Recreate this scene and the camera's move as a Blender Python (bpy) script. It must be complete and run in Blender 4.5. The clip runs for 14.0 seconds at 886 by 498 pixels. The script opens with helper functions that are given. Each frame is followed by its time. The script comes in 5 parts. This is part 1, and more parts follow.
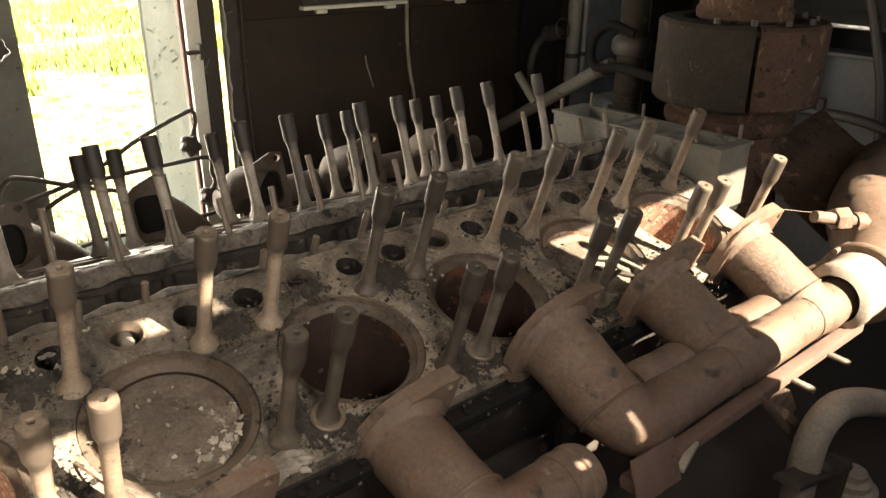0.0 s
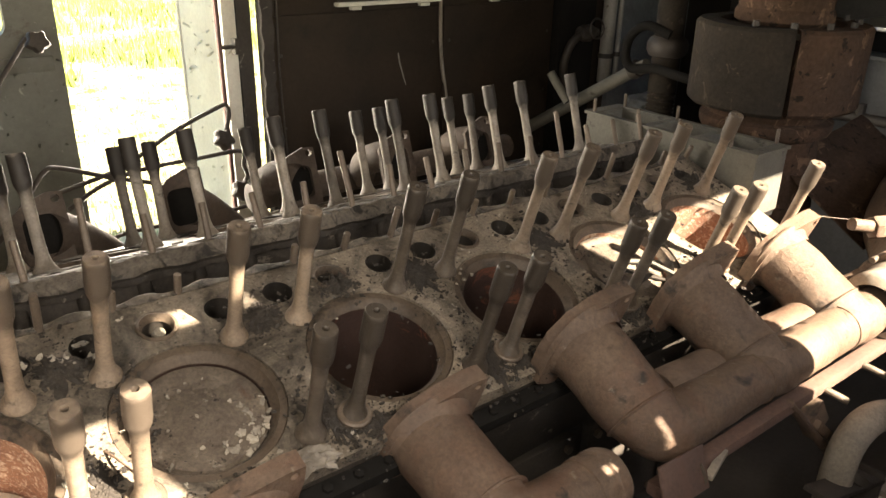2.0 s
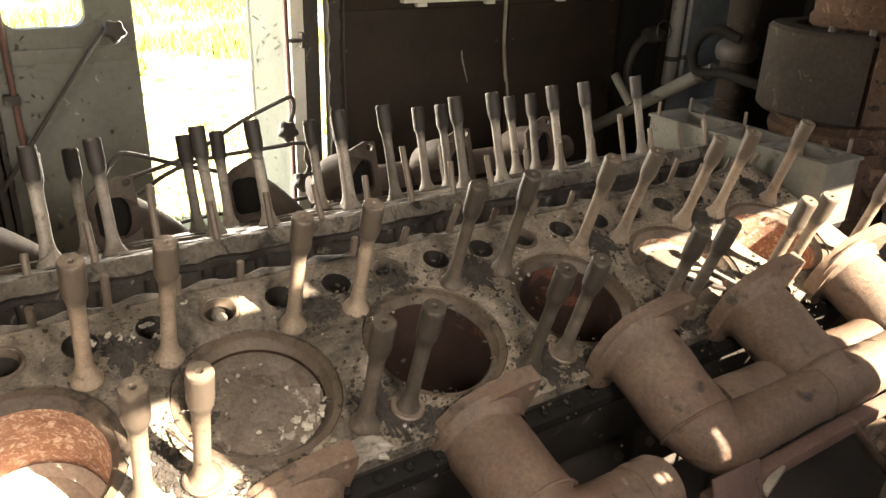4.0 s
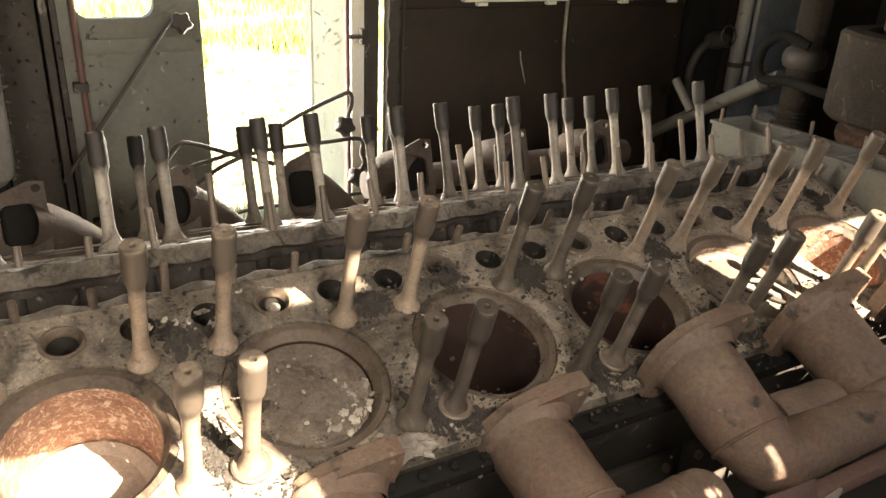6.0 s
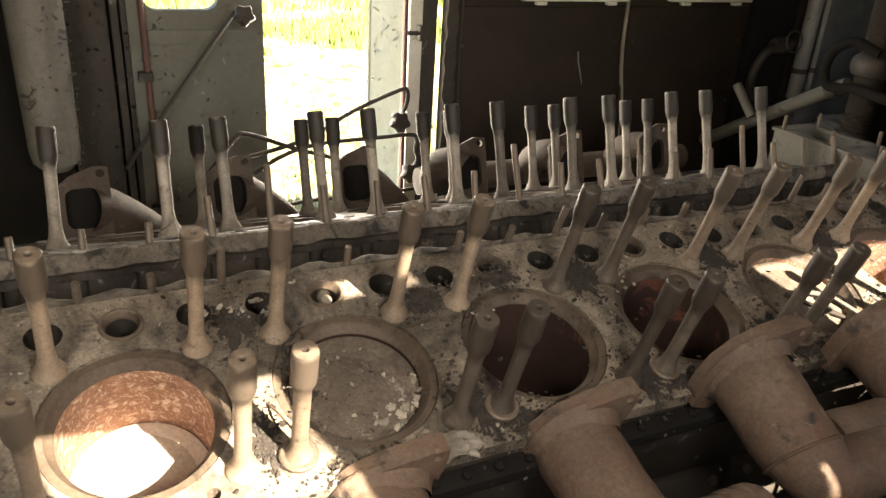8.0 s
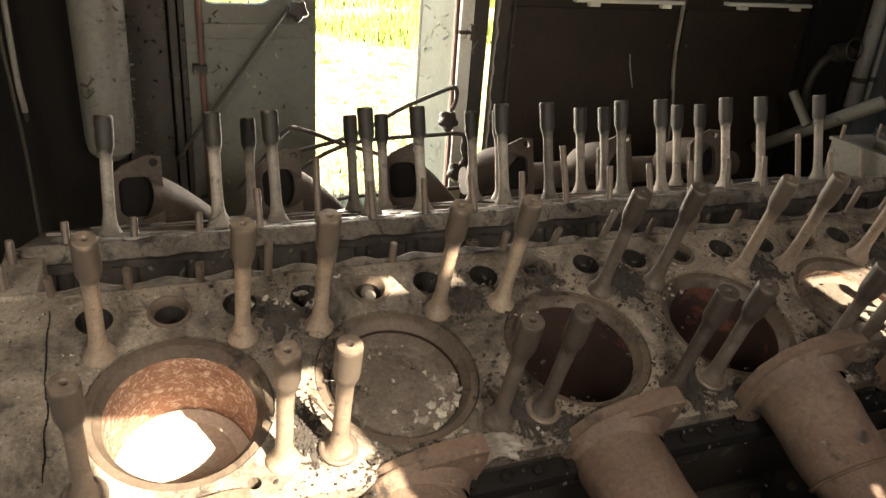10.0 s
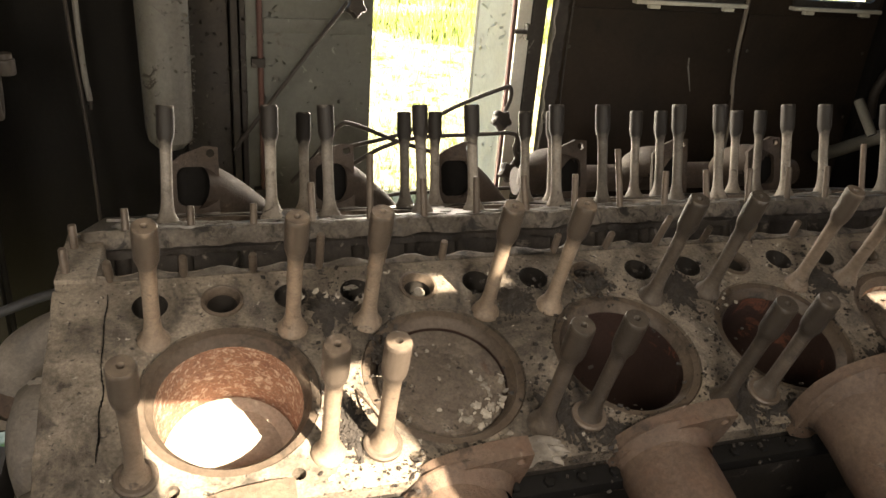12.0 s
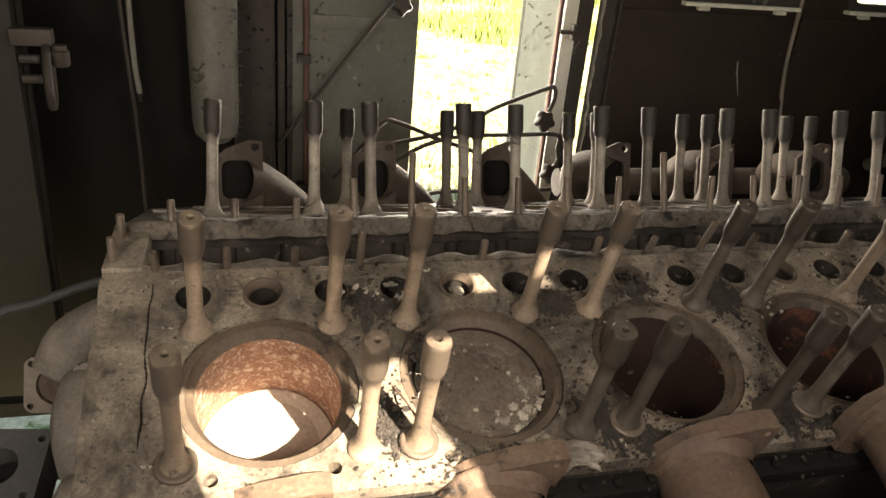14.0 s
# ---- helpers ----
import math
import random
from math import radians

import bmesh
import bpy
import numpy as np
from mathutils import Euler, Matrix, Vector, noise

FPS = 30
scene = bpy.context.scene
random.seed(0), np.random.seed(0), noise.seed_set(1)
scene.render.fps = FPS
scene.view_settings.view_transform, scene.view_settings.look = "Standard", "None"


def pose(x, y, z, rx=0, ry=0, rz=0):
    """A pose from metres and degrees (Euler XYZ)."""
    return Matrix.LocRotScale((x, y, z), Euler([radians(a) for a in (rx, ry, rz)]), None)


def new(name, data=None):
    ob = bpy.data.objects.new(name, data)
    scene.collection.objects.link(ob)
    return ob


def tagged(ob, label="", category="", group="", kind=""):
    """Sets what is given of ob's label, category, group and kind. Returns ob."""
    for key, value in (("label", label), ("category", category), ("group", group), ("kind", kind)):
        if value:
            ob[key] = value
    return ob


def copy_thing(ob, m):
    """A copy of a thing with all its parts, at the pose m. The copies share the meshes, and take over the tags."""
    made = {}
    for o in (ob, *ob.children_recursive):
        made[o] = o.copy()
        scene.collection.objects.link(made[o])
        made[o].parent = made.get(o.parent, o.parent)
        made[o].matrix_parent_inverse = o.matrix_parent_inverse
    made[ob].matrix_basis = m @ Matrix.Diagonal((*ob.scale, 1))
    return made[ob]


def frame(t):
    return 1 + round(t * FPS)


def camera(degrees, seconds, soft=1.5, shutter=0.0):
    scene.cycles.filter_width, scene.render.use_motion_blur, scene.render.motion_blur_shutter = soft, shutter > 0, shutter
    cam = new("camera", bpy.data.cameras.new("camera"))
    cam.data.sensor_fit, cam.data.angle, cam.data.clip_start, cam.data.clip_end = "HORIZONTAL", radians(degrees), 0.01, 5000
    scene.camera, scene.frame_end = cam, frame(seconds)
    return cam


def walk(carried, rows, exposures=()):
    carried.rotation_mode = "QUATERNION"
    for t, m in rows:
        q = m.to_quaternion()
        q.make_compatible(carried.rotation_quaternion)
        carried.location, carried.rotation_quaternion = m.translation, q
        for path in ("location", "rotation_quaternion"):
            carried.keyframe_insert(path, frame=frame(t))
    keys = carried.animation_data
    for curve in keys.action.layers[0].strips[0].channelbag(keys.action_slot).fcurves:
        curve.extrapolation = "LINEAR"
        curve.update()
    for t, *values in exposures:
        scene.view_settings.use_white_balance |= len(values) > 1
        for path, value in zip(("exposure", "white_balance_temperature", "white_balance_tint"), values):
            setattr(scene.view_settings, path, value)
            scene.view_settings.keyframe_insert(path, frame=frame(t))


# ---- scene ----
cam = camera(60.0, 14.0)
# seconds, eye, yaw, pitch, roll
ROWS = [
    (0.0, 0.0146, -1.4967, 0.8338, -40.42, -23.29, -0.70),
    (0.5, 0.0152, -1.4961, 0.8327, -40.17, -23.30, -0.75),
    (1.0, 0.0140, -1.4938, 0.8321, -39.66, -23.34, -0.93),
    (1.5, 0.0130, -1.4920, 0.8329, -39.04, -23.42, -1.05),
    (2.0, 0.0119, -1.4885, 0.8334, -38.26, -23.47, -1.23),
    (2.5, 0.0078, -1.4878, 0.8324, -37.29, -23.49, -1.42),
    (3.0, 0.0042, -1.4868, 0.8338, -36.12, -23.57, -1.62),
    (5.5, -0.0064, -1.4757, 0.8309, -31.21, -23.85, -2.57),
    (6.0, -0.0076, -1.4729, 0.8288, -30.16, -23.88, -2.81),
    (6.5, -0.0106, -1.4718, 0.8284, -29.17, -23.95, -3.03),
    (7.0, -0.0131, -1.4697, 0.8290, -28.09, -24.06, -3.23),
    (7.5, -0.0146, -1.4663, 0.8262, -27.19, -24.09, -3.40),
    (8.0, -0.0175, -1.4661, 0.8275, -26.39, -24.21, -3.56),
    (10.5, -0.0283, -1.4561, 0.8230, -22.18, -24.51, -4.53),
    (11.0, -0.0317, -1.4542, 0.8230, -21.22, -24.63, -4.73),
    (11.5, -0.0321, -1.4518, 0.8219, -20.29, -24.73, -4.80),
    (12.0, -0.0332, -1.4510, 0.8220, -19.40, -24.81, -4.93),
    (12.5, -0.0348, -1.4501, 0.8217, -18.57, -24.90, -5.08),
    (13.0, -0.0353, -1.4487, 0.8207, -17.51, -24.99, -5.03),
    (13.5, -0.0390, -1.4473, 0.8195, -16.96, -25.03, -5.35),
    (14.0, -0.0397, -1.4461, 0.8192, -16.40, -25.10, -5.33),
]
EXPOSURE = 3.04
walk(cam, [(t, pose(x, y, z, 0, 0, yaw) @ pose(0, 0, 0, 90 + pitch) @ pose(0, 0, 0, 0, 0, -roll)) for t, x, y, z, yaw, pitch, roll in ROWS],
     exposures=[(t, EXPOSURE + e, 7450, 12) for t, e in ((0.0, 0.10), (1.5, 0.22), (3.0, 0.50), (6.0, 0.60), (7.0, 0.45), (8.0, 0.22), (10.5, 0.02), (14.0, -0.10))])

# ---- world, sun, sky light through the openings, added fill ----
SUN = Vector((0.24, -0.76, 0.61)).normalized()
world = bpy.data.worlds.new("world")
scene.world = world
world.use_nodes = True
wn = world.node_tree
sky = wn.nodes.new("ShaderNodeTexSky")
sky.sky_type, sky.sun_disc = "NISHITA", False
sky.sun_elevation = math.asin(SUN.z)
sky.sun_rotation = math.atan2(SUN.x, SUN.y)
wn.links.new(sky.outputs[0], wn.nodes["Background"].inputs[0])
wn.nodes["Background"].inputs[1].default_value = 0.055
sun = bpy.data.lights.new("sun", "SUN")
sun.energy, sun.angle, sun.color = 4.6, radians(0.5), (1.0, 0.90, 0.76)
sun_ob = new("sun", sun)
sun_ob.matrix_world = Matrix.Translation((0, -6, 6)) @ SUN.to_track_quat("Z", "Y").to_matrix().to_4x4()


def opening_lamp(name, x, z, y, sx, sz, power, facing):
    """A lamp in an opening, sky light or added fill; facing +1 shines towards +y, -1 towards -y."""
    lamp = bpy.data.lights.new(name, "AREA")
    lamp.shape, lamp.size, lamp.size_y, lamp.energy, lamp.color = "RECTANGLE", sx, sz, power, (1.0, 0.93, 0.83)
    ob = new(name, lamp)
    ob.matrix_world = pose(x, y, z, 90 if facing > 0 else -90)
    return ob


opening_lamp("sky_light_window", 0.45, 0.98, -1.62, 0.38, 0.24, 1.95, 1)
# Added fill from an unseen opening, to brighten the left end.
opening_lamp("sky_light_window_end", -0.68, 0.85, -1.62, 0.5, 0.45, 2.1, 1)
opening_lamp("sky_light_doorway", 0.83, 0.35, 1.5, 0.42, 1.7, 8.0, -1)

# ---- materials ----


def mat(name, base, rough=0.8, metal=0.0, second=None, scale=6.0, amount=0.5, grain=0.35, bump=0.25, fine=90.0, third=None, third_scale=14.0, third_cut=0.58, spec=0.5, rand=0.0, gloss_var=0.1, soft=0.04, specks=()):
    """A worn surface: two base colours mixed in large stains, a third in sharp patches, fine grain and relief."""
    m = bpy.data.materials.new(name)
    m.use_nodes = True
    t = m.node_tree
    n, l = t.nodes, t.links
    b = n["Principled BSDF"]
    b.inputs["Metallic"].default_value = metal
    b.inputs["Specular IOR Level"].default_value = spec
    geo = n.new("ShaderNodeNewGeometry")
    src = geo.outputs["Position"]

    def noise_tex(sc, detail=5.0, rough_=0.6, dist=0.0):
        q = n.new("ShaderNodeTexNoise")
        q.inputs["Scale"].default_value, q.inputs["Detail"].default_value = sc, detail
        q.inputs["Roughness"].default_value, q.inputs["Distortion"].default_value = rough_, dist
        l.new(src, q.inputs["Vector"])
        return q.outputs[0]

    def ramp(fac, a, c):
        r = n.new("ShaderNodeMapRange")
        r.inputs[1].default_value, r.inputs[2].default_value = a, c
        l.new(fac, r.inputs[0])
        return r.outputs[0]

    def mix(fac, a, c, mode="MIX"):
        x = n.new("ShaderNodeMix")
        x.data_type, x.blend_type = "RGBA", mode
        for k, v in ((0, fac), (6, a), (7, c)):
            if isinstance(v, (int, float)):
                x.inputs[k].default_value = v
            elif isinstance(v, tuple):
                x.inputs[k].default_value = (*v, 1)
            else:
                l.new(v, x.inputs[k])
        return x.outputs[2]

    second = second or tuple(c * 0.5 for c in base)
    big = noise_tex(scale, 7.0, 0.65, 0.6)
    colour = mix(ramp(big, 0.5 - 0.5 * amount * 0.6, 0.5 + 0.25), base, second)
    if third:
        colour = mix(ramp(noise_tex(third_scale, 8.0, 0.7, 0.8), third_cut, third_cut + soft), colour, third)
    for tint, sc, cut, blur in specks:
        colour = mix(ramp(noise_tex(sc, 6.0, 0.62, 0.3), cut, cut + blur), colour, tint)
    gr = noise_tex(fine, 6.0, 0.75)
    gv = n.new("ShaderNodeMapRange")
    gv.inputs[1].default_value, gv.inputs[2].default_value = 0.25, 0.75
    gv.inputs[3].default_value, gv.inputs[4].default_value = 1 - grain, 1 + grain
    l.new(gr, gv.inputs[0])
    cv = n.new("ShaderNodeCombineColor")
    for k in range(3):
        l.new(gv.outputs[0], cv.inputs[k])
    colour = mix(1.0, colour, cv.outputs[0], "MULTIPLY")
    if rand:
        oi = n.new("ShaderNodeObjectInfo")
        rv = n.new("ShaderNodeMapRange")
        rv.inputs[3].default_value, rv.inputs[4].default_value = 1 - rand, 1 + rand
        l.new(oi.outputs["Random"], rv.inputs[0])
        cr = n.new("ShaderNodeCombineColor")
        for k in range(3):
            l.new(rv.outputs[0], cr.inputs[k])
        colour = mix(1.0, colour, cr.outputs[0], "MULTIPLY")
    l.new(colour, b.inputs["Base Color"])
    rg = n.new("ShaderNodeMapRange")
    rg.inputs[3].default_value, rg.inputs[4].default_value = rough + gloss_var, max(0.05, rough - gloss_var)
    l.new(big, rg.inputs[0])
    l.new(rg.outputs[0], b.inputs["Roughness"])
    bp = n.new("ShaderNodeBump")
    bp.inputs["Strength"].default_value, bp.inputs["Distance"].default_value = bump, 0.004
    l.new(gr, bp.inputs["Height"])
    l.new(bp.outputs[0], b.inputs["Normal"])
    return m


M_DECK = mat("cast_iron_dusty", (0.36, 0.305, 0.238), 0.62, 0.0, (0.14, 0.113, 0.086), 9.0, 1.0, 0.55, 1.0, 150.0, third=(0.034, 0.028, 0.022), third_scale=5.0, third_cut=0.46, soft=0.2, gloss_var=0.2, specks=(((0.06, 0.049, 0.038), 26.0, 0.55, 0.14), ((0.50, 0.45, 0.375), 47.0, 0.65, 0.05), ((0.026, 0.022, 0.018), 95.0, 0.61, 0.06)))
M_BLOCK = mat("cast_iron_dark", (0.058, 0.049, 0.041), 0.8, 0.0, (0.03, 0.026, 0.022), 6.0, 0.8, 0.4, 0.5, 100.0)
M_STUD = mat("stud_steel", (0.165, 0.13, 0.10), 0.5, 0.25, (0.09, 0.07, 0.055), 18.0, 0.9, 0.25, 0.3, 160.0, rand=0.2)
M_DECKF = mat("cast_iron_oily", (0.10, 0.083, 0.066), 0.38, 0.0, (0.035, 0.03, 0.025), 9.0, 1.0, 0.5, 0.7, 110.0, third=(0.22, 0.195, 0.16), third_scale=18.0, third_cut=0.58, specks=(((0.02, 0.017, 0.014), 40.0, 0.56, 0.08),))
# Rust, paled to imitate strong sun in the open bores.
M_RUST = mat("liner_rust", (0.35, 0.195, 0.13), 0.85, 0.0, (0.19, 0.09, 0.058), 22.0, 0.9, 0.5, 0.8, 190.0, third=(0.52, 0.40, 0.31), third_scale=75.0, third_cut=0.51, soft=0.1)
# Near-black, painting the shade inside the push-rod holes.
M_WELL = mat("hole_shade", (0.022, 0.018, 0.014), 0.6, 0.0, (0.012, 0.01, 0.008), 20.0, 0.8, 0.4, 0.4, 120.0)
# Rust liner again, with the shade of the deep bores in its colour.
M_BORE = mat("liner_shaded", (0.035, 0.017, 0.012), 0.7, 0.0, (0.04, 0.022, 0.017), 12.0, 0.8, 0.4, 0.4, 120.0, third=(0.13, 0.05, 0.03), third_scale=9.0, third_cut=0.58)
M_RIM = mat("liner_rim", (0.135, 0.102, 0.074), 0.55, 0.1, (0.065, 0.049, 0.037), 14.0, 1.0, 0.35, 0.4, 120.0, third=(0.024, 0.019, 0.015), third_scale=9.0, third_cut=0.54, soft=0.12)
M_MANI = mat("manifold_iron", (0.185, 0.128, 0.09), 0.6, 0.0, (0.075, 0.05, 0.037), 8.0, 1.0, 0.42, 0.8, 100.0, third=(0.125, 0.072, 0.048), third_scale=5.0, third_cut=0.5, soft=0.16, gloss_var=0.2, specks=(((0.25, 0.21, 0.165), 30.0, 0.64, 0.08), ((0.028, 0.021, 0.017), 15.0, 0.58, 0.1)))
M_DARKCAST = mat("dark_casting", (0.085, 0.061, 0.046), 0.7, 0.0, (0.035, 0.027, 0.021), 9.0, 1.0, 0.4, 0.8, 90.0, third=(0.14, 0.11, 0.085), third_scale=20.0, third_cut=0.62, soft=0.08)
M_GREY = mat("grey_casting", (0.135, 0.13, 0.11), 0.75, 0.0, (0.07, 0.066, 0.056), 6.0, 0.9, 0.25, 0.4, 120.0, specks=(((0.03, 0.026, 0.022), 18.0, 0.6, 0.1),))
M_DRUM = mat("drum_lagging", (0.085, 0.05, 0.033), 0.9, 0.0, (0.035, 0.024, 0.018), 4.0, 0.9, 0.35, 0.8, 70.0, third=(0.13, 0.082, 0.055), third_scale=9.0, third_cut=0.58, spec=0.15, specks=(((0.02, 0.015, 0.012), 26.0, 0.6, 0.04),))
M_DOOR = mat("door_paint_grey", (0.145, 0.15, 0.13), 0.55, 0.0, (0.085, 0.086, 0.073), 3.0, 1.0, 0.18, 0.4, 60.0, third=(0.07, 0.06, 0.046), third_scale=11.0, third_cut=0.6, soft=0.1, specks=(((0.23, 0.23, 0.205), 24.0, 0.66, 0.03),))
M_WHITE = mat("door_paint_white", (0.72, 0.72, 0.64), 0.7, 0.0, (0.60, 0.58, 0.50), 5.0, 0.7, 0.12, 0.4, 60.0, third=(0.34, 0.29, 0.22), third_scale=13.0, third_cut=0.63)
M_PANEL = mat("panel_dark_brown", (0.044, 0.030, 0.020), 0.7, 0.0, (0.015, 0.012, 0.0095), 2.6, 1.0, 0.2, 0.15, 50.0, spec=0.25, third=(0.013, 0.011, 0.0095), third_scale=3.4, third_cut=0.55, soft=0.2)
M_BLACK = mat("deep_black", (0.011, 0.010, 0.009), 0.9, 0.0, (0.006, 0.0055, 0.005), 4.0, 0.7, 0.3, 0.3, 60.0, spec=0.2)
M_PEEL = mat("peeling_post", (0.05, 0.043, 0.037), 0.8, 0.0, (0.024, 0.021, 0.019), 5.0, 0.8, 0.3, 0.5, 70.0, third=(0.17, 0.16, 0.14), third_scale=12.0, third_cut=0.60)
M_PIPEW = mat("pipe_white_peeling", (0.30, 0.29, 0.27), 0.6, 0.0, (0.22, 0.205, 0.185), 6.0, 0.9, 0.2, 0.4, 70.0, third=(0.10, 0.08, 0.06), third_scale=16.0, third_cut=0.62)
M_IRON = mat("black_iron_pipe", (0.052, 0.043, 0.036), 0.6, 0.1, (0.026, 0.022, 0.019), 9.0, 0.7, 0.3, 0.25, 120.0)
M_REDROD = mat("red_brown_rod", (0.13, 0.06, 0.05), 0.6, 0.1, (0.07, 0.04, 0.035), 9.0, 0.7, 0.3, 0.2, 120.0)
M_VENT = mat("vent_paint_grey", (0.16, 0.155, 0.14), 0.5, 0.0, (0.10, 0.095, 0.085), 6.0, 0.9, 0.25, 0.5, 70.0, third=(0.03, 0.025, 0.02), third_scale=16.0, third_cut=0.6)
# Grime with pale drips; the recess's shade is in the dark base.
M_VALLEY = mat("valley_grime_shade", (0.05, 0.041, 0.033), 0.7, 0.0, (0.016, 0.0135, 0.0115), 14.0, 1.0, 0.5, 0.9, 100.0, third=(0.20, 0.175, 0.145), third_scale=17.0, third_cut=0.6, soft=0.08)
M_LIP = mat("crusted_lip", (0.20, 0.17, 0.137), 0.7, 0.0, (0.05, 0.042, 0.034), 13.0, 1.0, 0.5, 1.0, 110.0, third=(0.02, 0.017, 0.014), third_scale=19.0, third_cut=0.5, soft=0.1)
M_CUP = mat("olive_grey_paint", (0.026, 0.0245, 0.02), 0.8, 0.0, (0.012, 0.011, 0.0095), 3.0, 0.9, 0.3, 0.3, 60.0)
M_WALL = mat("carbody_wall", (0.075, 0.07, 0.063), 0.8, 0.0, (0.04, 0.036, 0.033), 2.5, 0.8, 0.25, 0.3, 40.0)
M_FLOOR = mat("floor_oily", (0.06, 0.052, 0.045), 0.6, 0.0, (0.03, 0.026, 0.022), 3.0, 0.8, 0.3, 0.4, 60.0)
M_FLAKE = mat("pale_flakes", (0.42, 0.385, 0.325), 0.9, 0.0, (0.20, 0.175, 0.145), 40.0, 1.0, 0.35, 0.5, 150.0, rand=0.45)
M_DIRT = mat("carbon_dirt", (0.06, 0.05, 0.041), 0.75, 0.0, (0.018, 0.015, 0.013), 55.0, 1.0, 0.5, 0.9, 200.0, third=(0.26, 0.23, 0.19), third_scale=130.0, third_cut=0.70)
M_CROWN = mat("piston_crown", (0.20, 0.165, 0.13), 0.8, 0.0, (0.085, 0.066, 0.052), 16.0, 1.0, 0.45, 1.0, 130.0, third=(0.34, 0.30, 0.25), third_scale=30.0, third_cut=0.62, soft=0.1, specks=(((0.03, 0.025, 0.02), 60.0, 0.62, 0.06), ((0.10, 0.05, 0.03), 12.0, 0.6, 0.1)))
# Paler than the other crowns: sun glare is put into this colour.
M_SUNCROWN = mat("sunlit_crown", (0.56, 0.49, 0.41), 0.85, 0.0, (0.40, 0.32, 0.25), 14.0, 0.8, 0.3, 0.6, 120.0)
M_PAPER = mat("soiled_rag", (0.34, 0.31, 0.265), 0.9, 0.0, (0.09, 0.075, 0.06), 22.0, 1.0, 0.25, 0.4, 100.0)
M_GRASS = mat("dry_grass", (0.36, 0.35, 0.19), 0.9, 0.0, (0.48, 0.43, 0.28), 1.4, 0.9, 0.5, 0.6, 25.0, third=(0.10, 0.15, 0.03), third_scale=2.6, third_cut=0.54)
M_BLADE = mat("grass_blade", (0.24, 0.30, 0.12), 0.8, 0.0, (0.44, 0.42, 0.23), 1.6, 0.9, 0.3, 0.0, 30.0)

M_WEED = mat("green_weeds", (0.13, 0.24, 0.035), 0.8, 0.0, (0.30, 0.33, 0.08), 0.9, 0.9, 0.3, 0.0, 30.0)
M_GASKET = mat("gasket_scrap", (0.26, 0.245, 0.215), 0.5, 0.0, (0.06, 0.052, 0.045), 30.0, 0.9, 0.3, 0.3, 120.0)
M_RAIL = mat("channel_paint", (0.15, 0.085, 0.065), 0.7, 0.0, (0.09, 0.06, 0.05), 7.0, 0.8, 0.3, 0.3, 100.0)
M_GREYP = mat("pipe_grey_dusty", (0.36, 0.31, 0.25), 0.75, 0.0, (0.14, 0.125, 0.11), 8.0, 0.8, 0.3, 0.35, 120.0)
M_GREYD = mat("cabinet_dark_grey", (0.085, 0.085, 0.085), 0.6, 0.0, (0.045, 0.045, 0.045), 3.0, 0.8, 0.25, 0.2, 60.0)
M_DRUMG = mat("drum_grey_brown", (0.036, 0.029, 0.023), 0.9, 0.0, (0.017, 0.0145, 0.012), 4.0, 0.9, 0.35, 0.7, 70.0, third=(0.06, 0.047, 0.036), third_scale=14.0, third_cut=0.6, spec=0.15)
M_STEEL = mat("bright_ledge", (0.45, 0.45, 0.44), 0.35, 0.7, (0.25, 0.25, 0.24), 5.0, 0.8, 0.2, 0.1, 60.0)
M_PALE = mat("pale_blue_grey_paint", (0.17, 0.178, 0.182), 0.75, 0.0, (0.06, 0.063, 0.065), 5.0, 0.9, 0.2, 0.3, 60.0)


def oily_heads(m, dark):
    """Studs: the threaded heads stay dark with old oil, the shanks are dusty and pale."""
    t = m.node_tree
    n, l = t.nodes, t.links
    bs = n["Principled BSDF"]
    old = bs.inputs["Base Color"].links[0].from_socket
    co = n.new("ShaderNodeTexCoord")
    sep = n.new("ShaderNodeSeparateXYZ")
    l.new(co.outputs["Object"], sep.inputs[0])
    nz = n.new("ShaderNodeTexNoise")
    nz.inputs["Scale"].default_value = 40.0
    l.new(co.outputs["Object"], nz.inputs["Vector"])
    add = n.new("ShaderNodeMath")
    add.operation = "MULTIPLY_ADD"
    add.inputs[1].default_value = 0.05
    l.new(nz.outputs[0], add.inputs[0])
    l.new(sep.outputs[2], add.inputs[2])
    mr = n.new("ShaderNodeMapRange")
    mr.inputs[1].default_value, mr.inputs[2].default_value = 0.185, 0.215
    l.new(add.outputs[0], mr.inputs[0])
    top = n.new("ShaderNodeMapRange")
    top.inputs[1].default_value, top.inputs[2].default_value, top.inputs[3].default_value, top.inputs[4].default_value = 0.284, 0.292, 1.0, 0.45
    l.new(add.outputs[0], top.inputs[0])
    mul = n.new("ShaderNodeMath")
    mul.operation = "MULTIPLY"
    l.new(mr.outputs[0], mul.inputs[0])
    l.new(top.outputs[0], mul.inputs[1])
    mx = n.new("ShaderNodeMix")
    mx.data_type = "RGBA"
    l.new(mul.outputs[0], mx.inputs[0])
    l.new(old, mx.inputs[6])
    mx.inputs[7].default_value = (*dark, 1)
    l.new(mx.outputs[2], bs.inputs["Base Color"])
    return m


M_HEADSTUD = oily_heads(mat("head_stud_steel", (0.30, 0.233, 0.172), 0.5, 0.1, (0.15, 0.115, 0.086), 22.0, 1.0, 0.3, 0.4, 160.0, third=(0.06, 0.048, 0.038), third_scale=30.0, third_cut=0.58, soft=0.1, rand=0.25), (0.075, 0.059, 0.046))
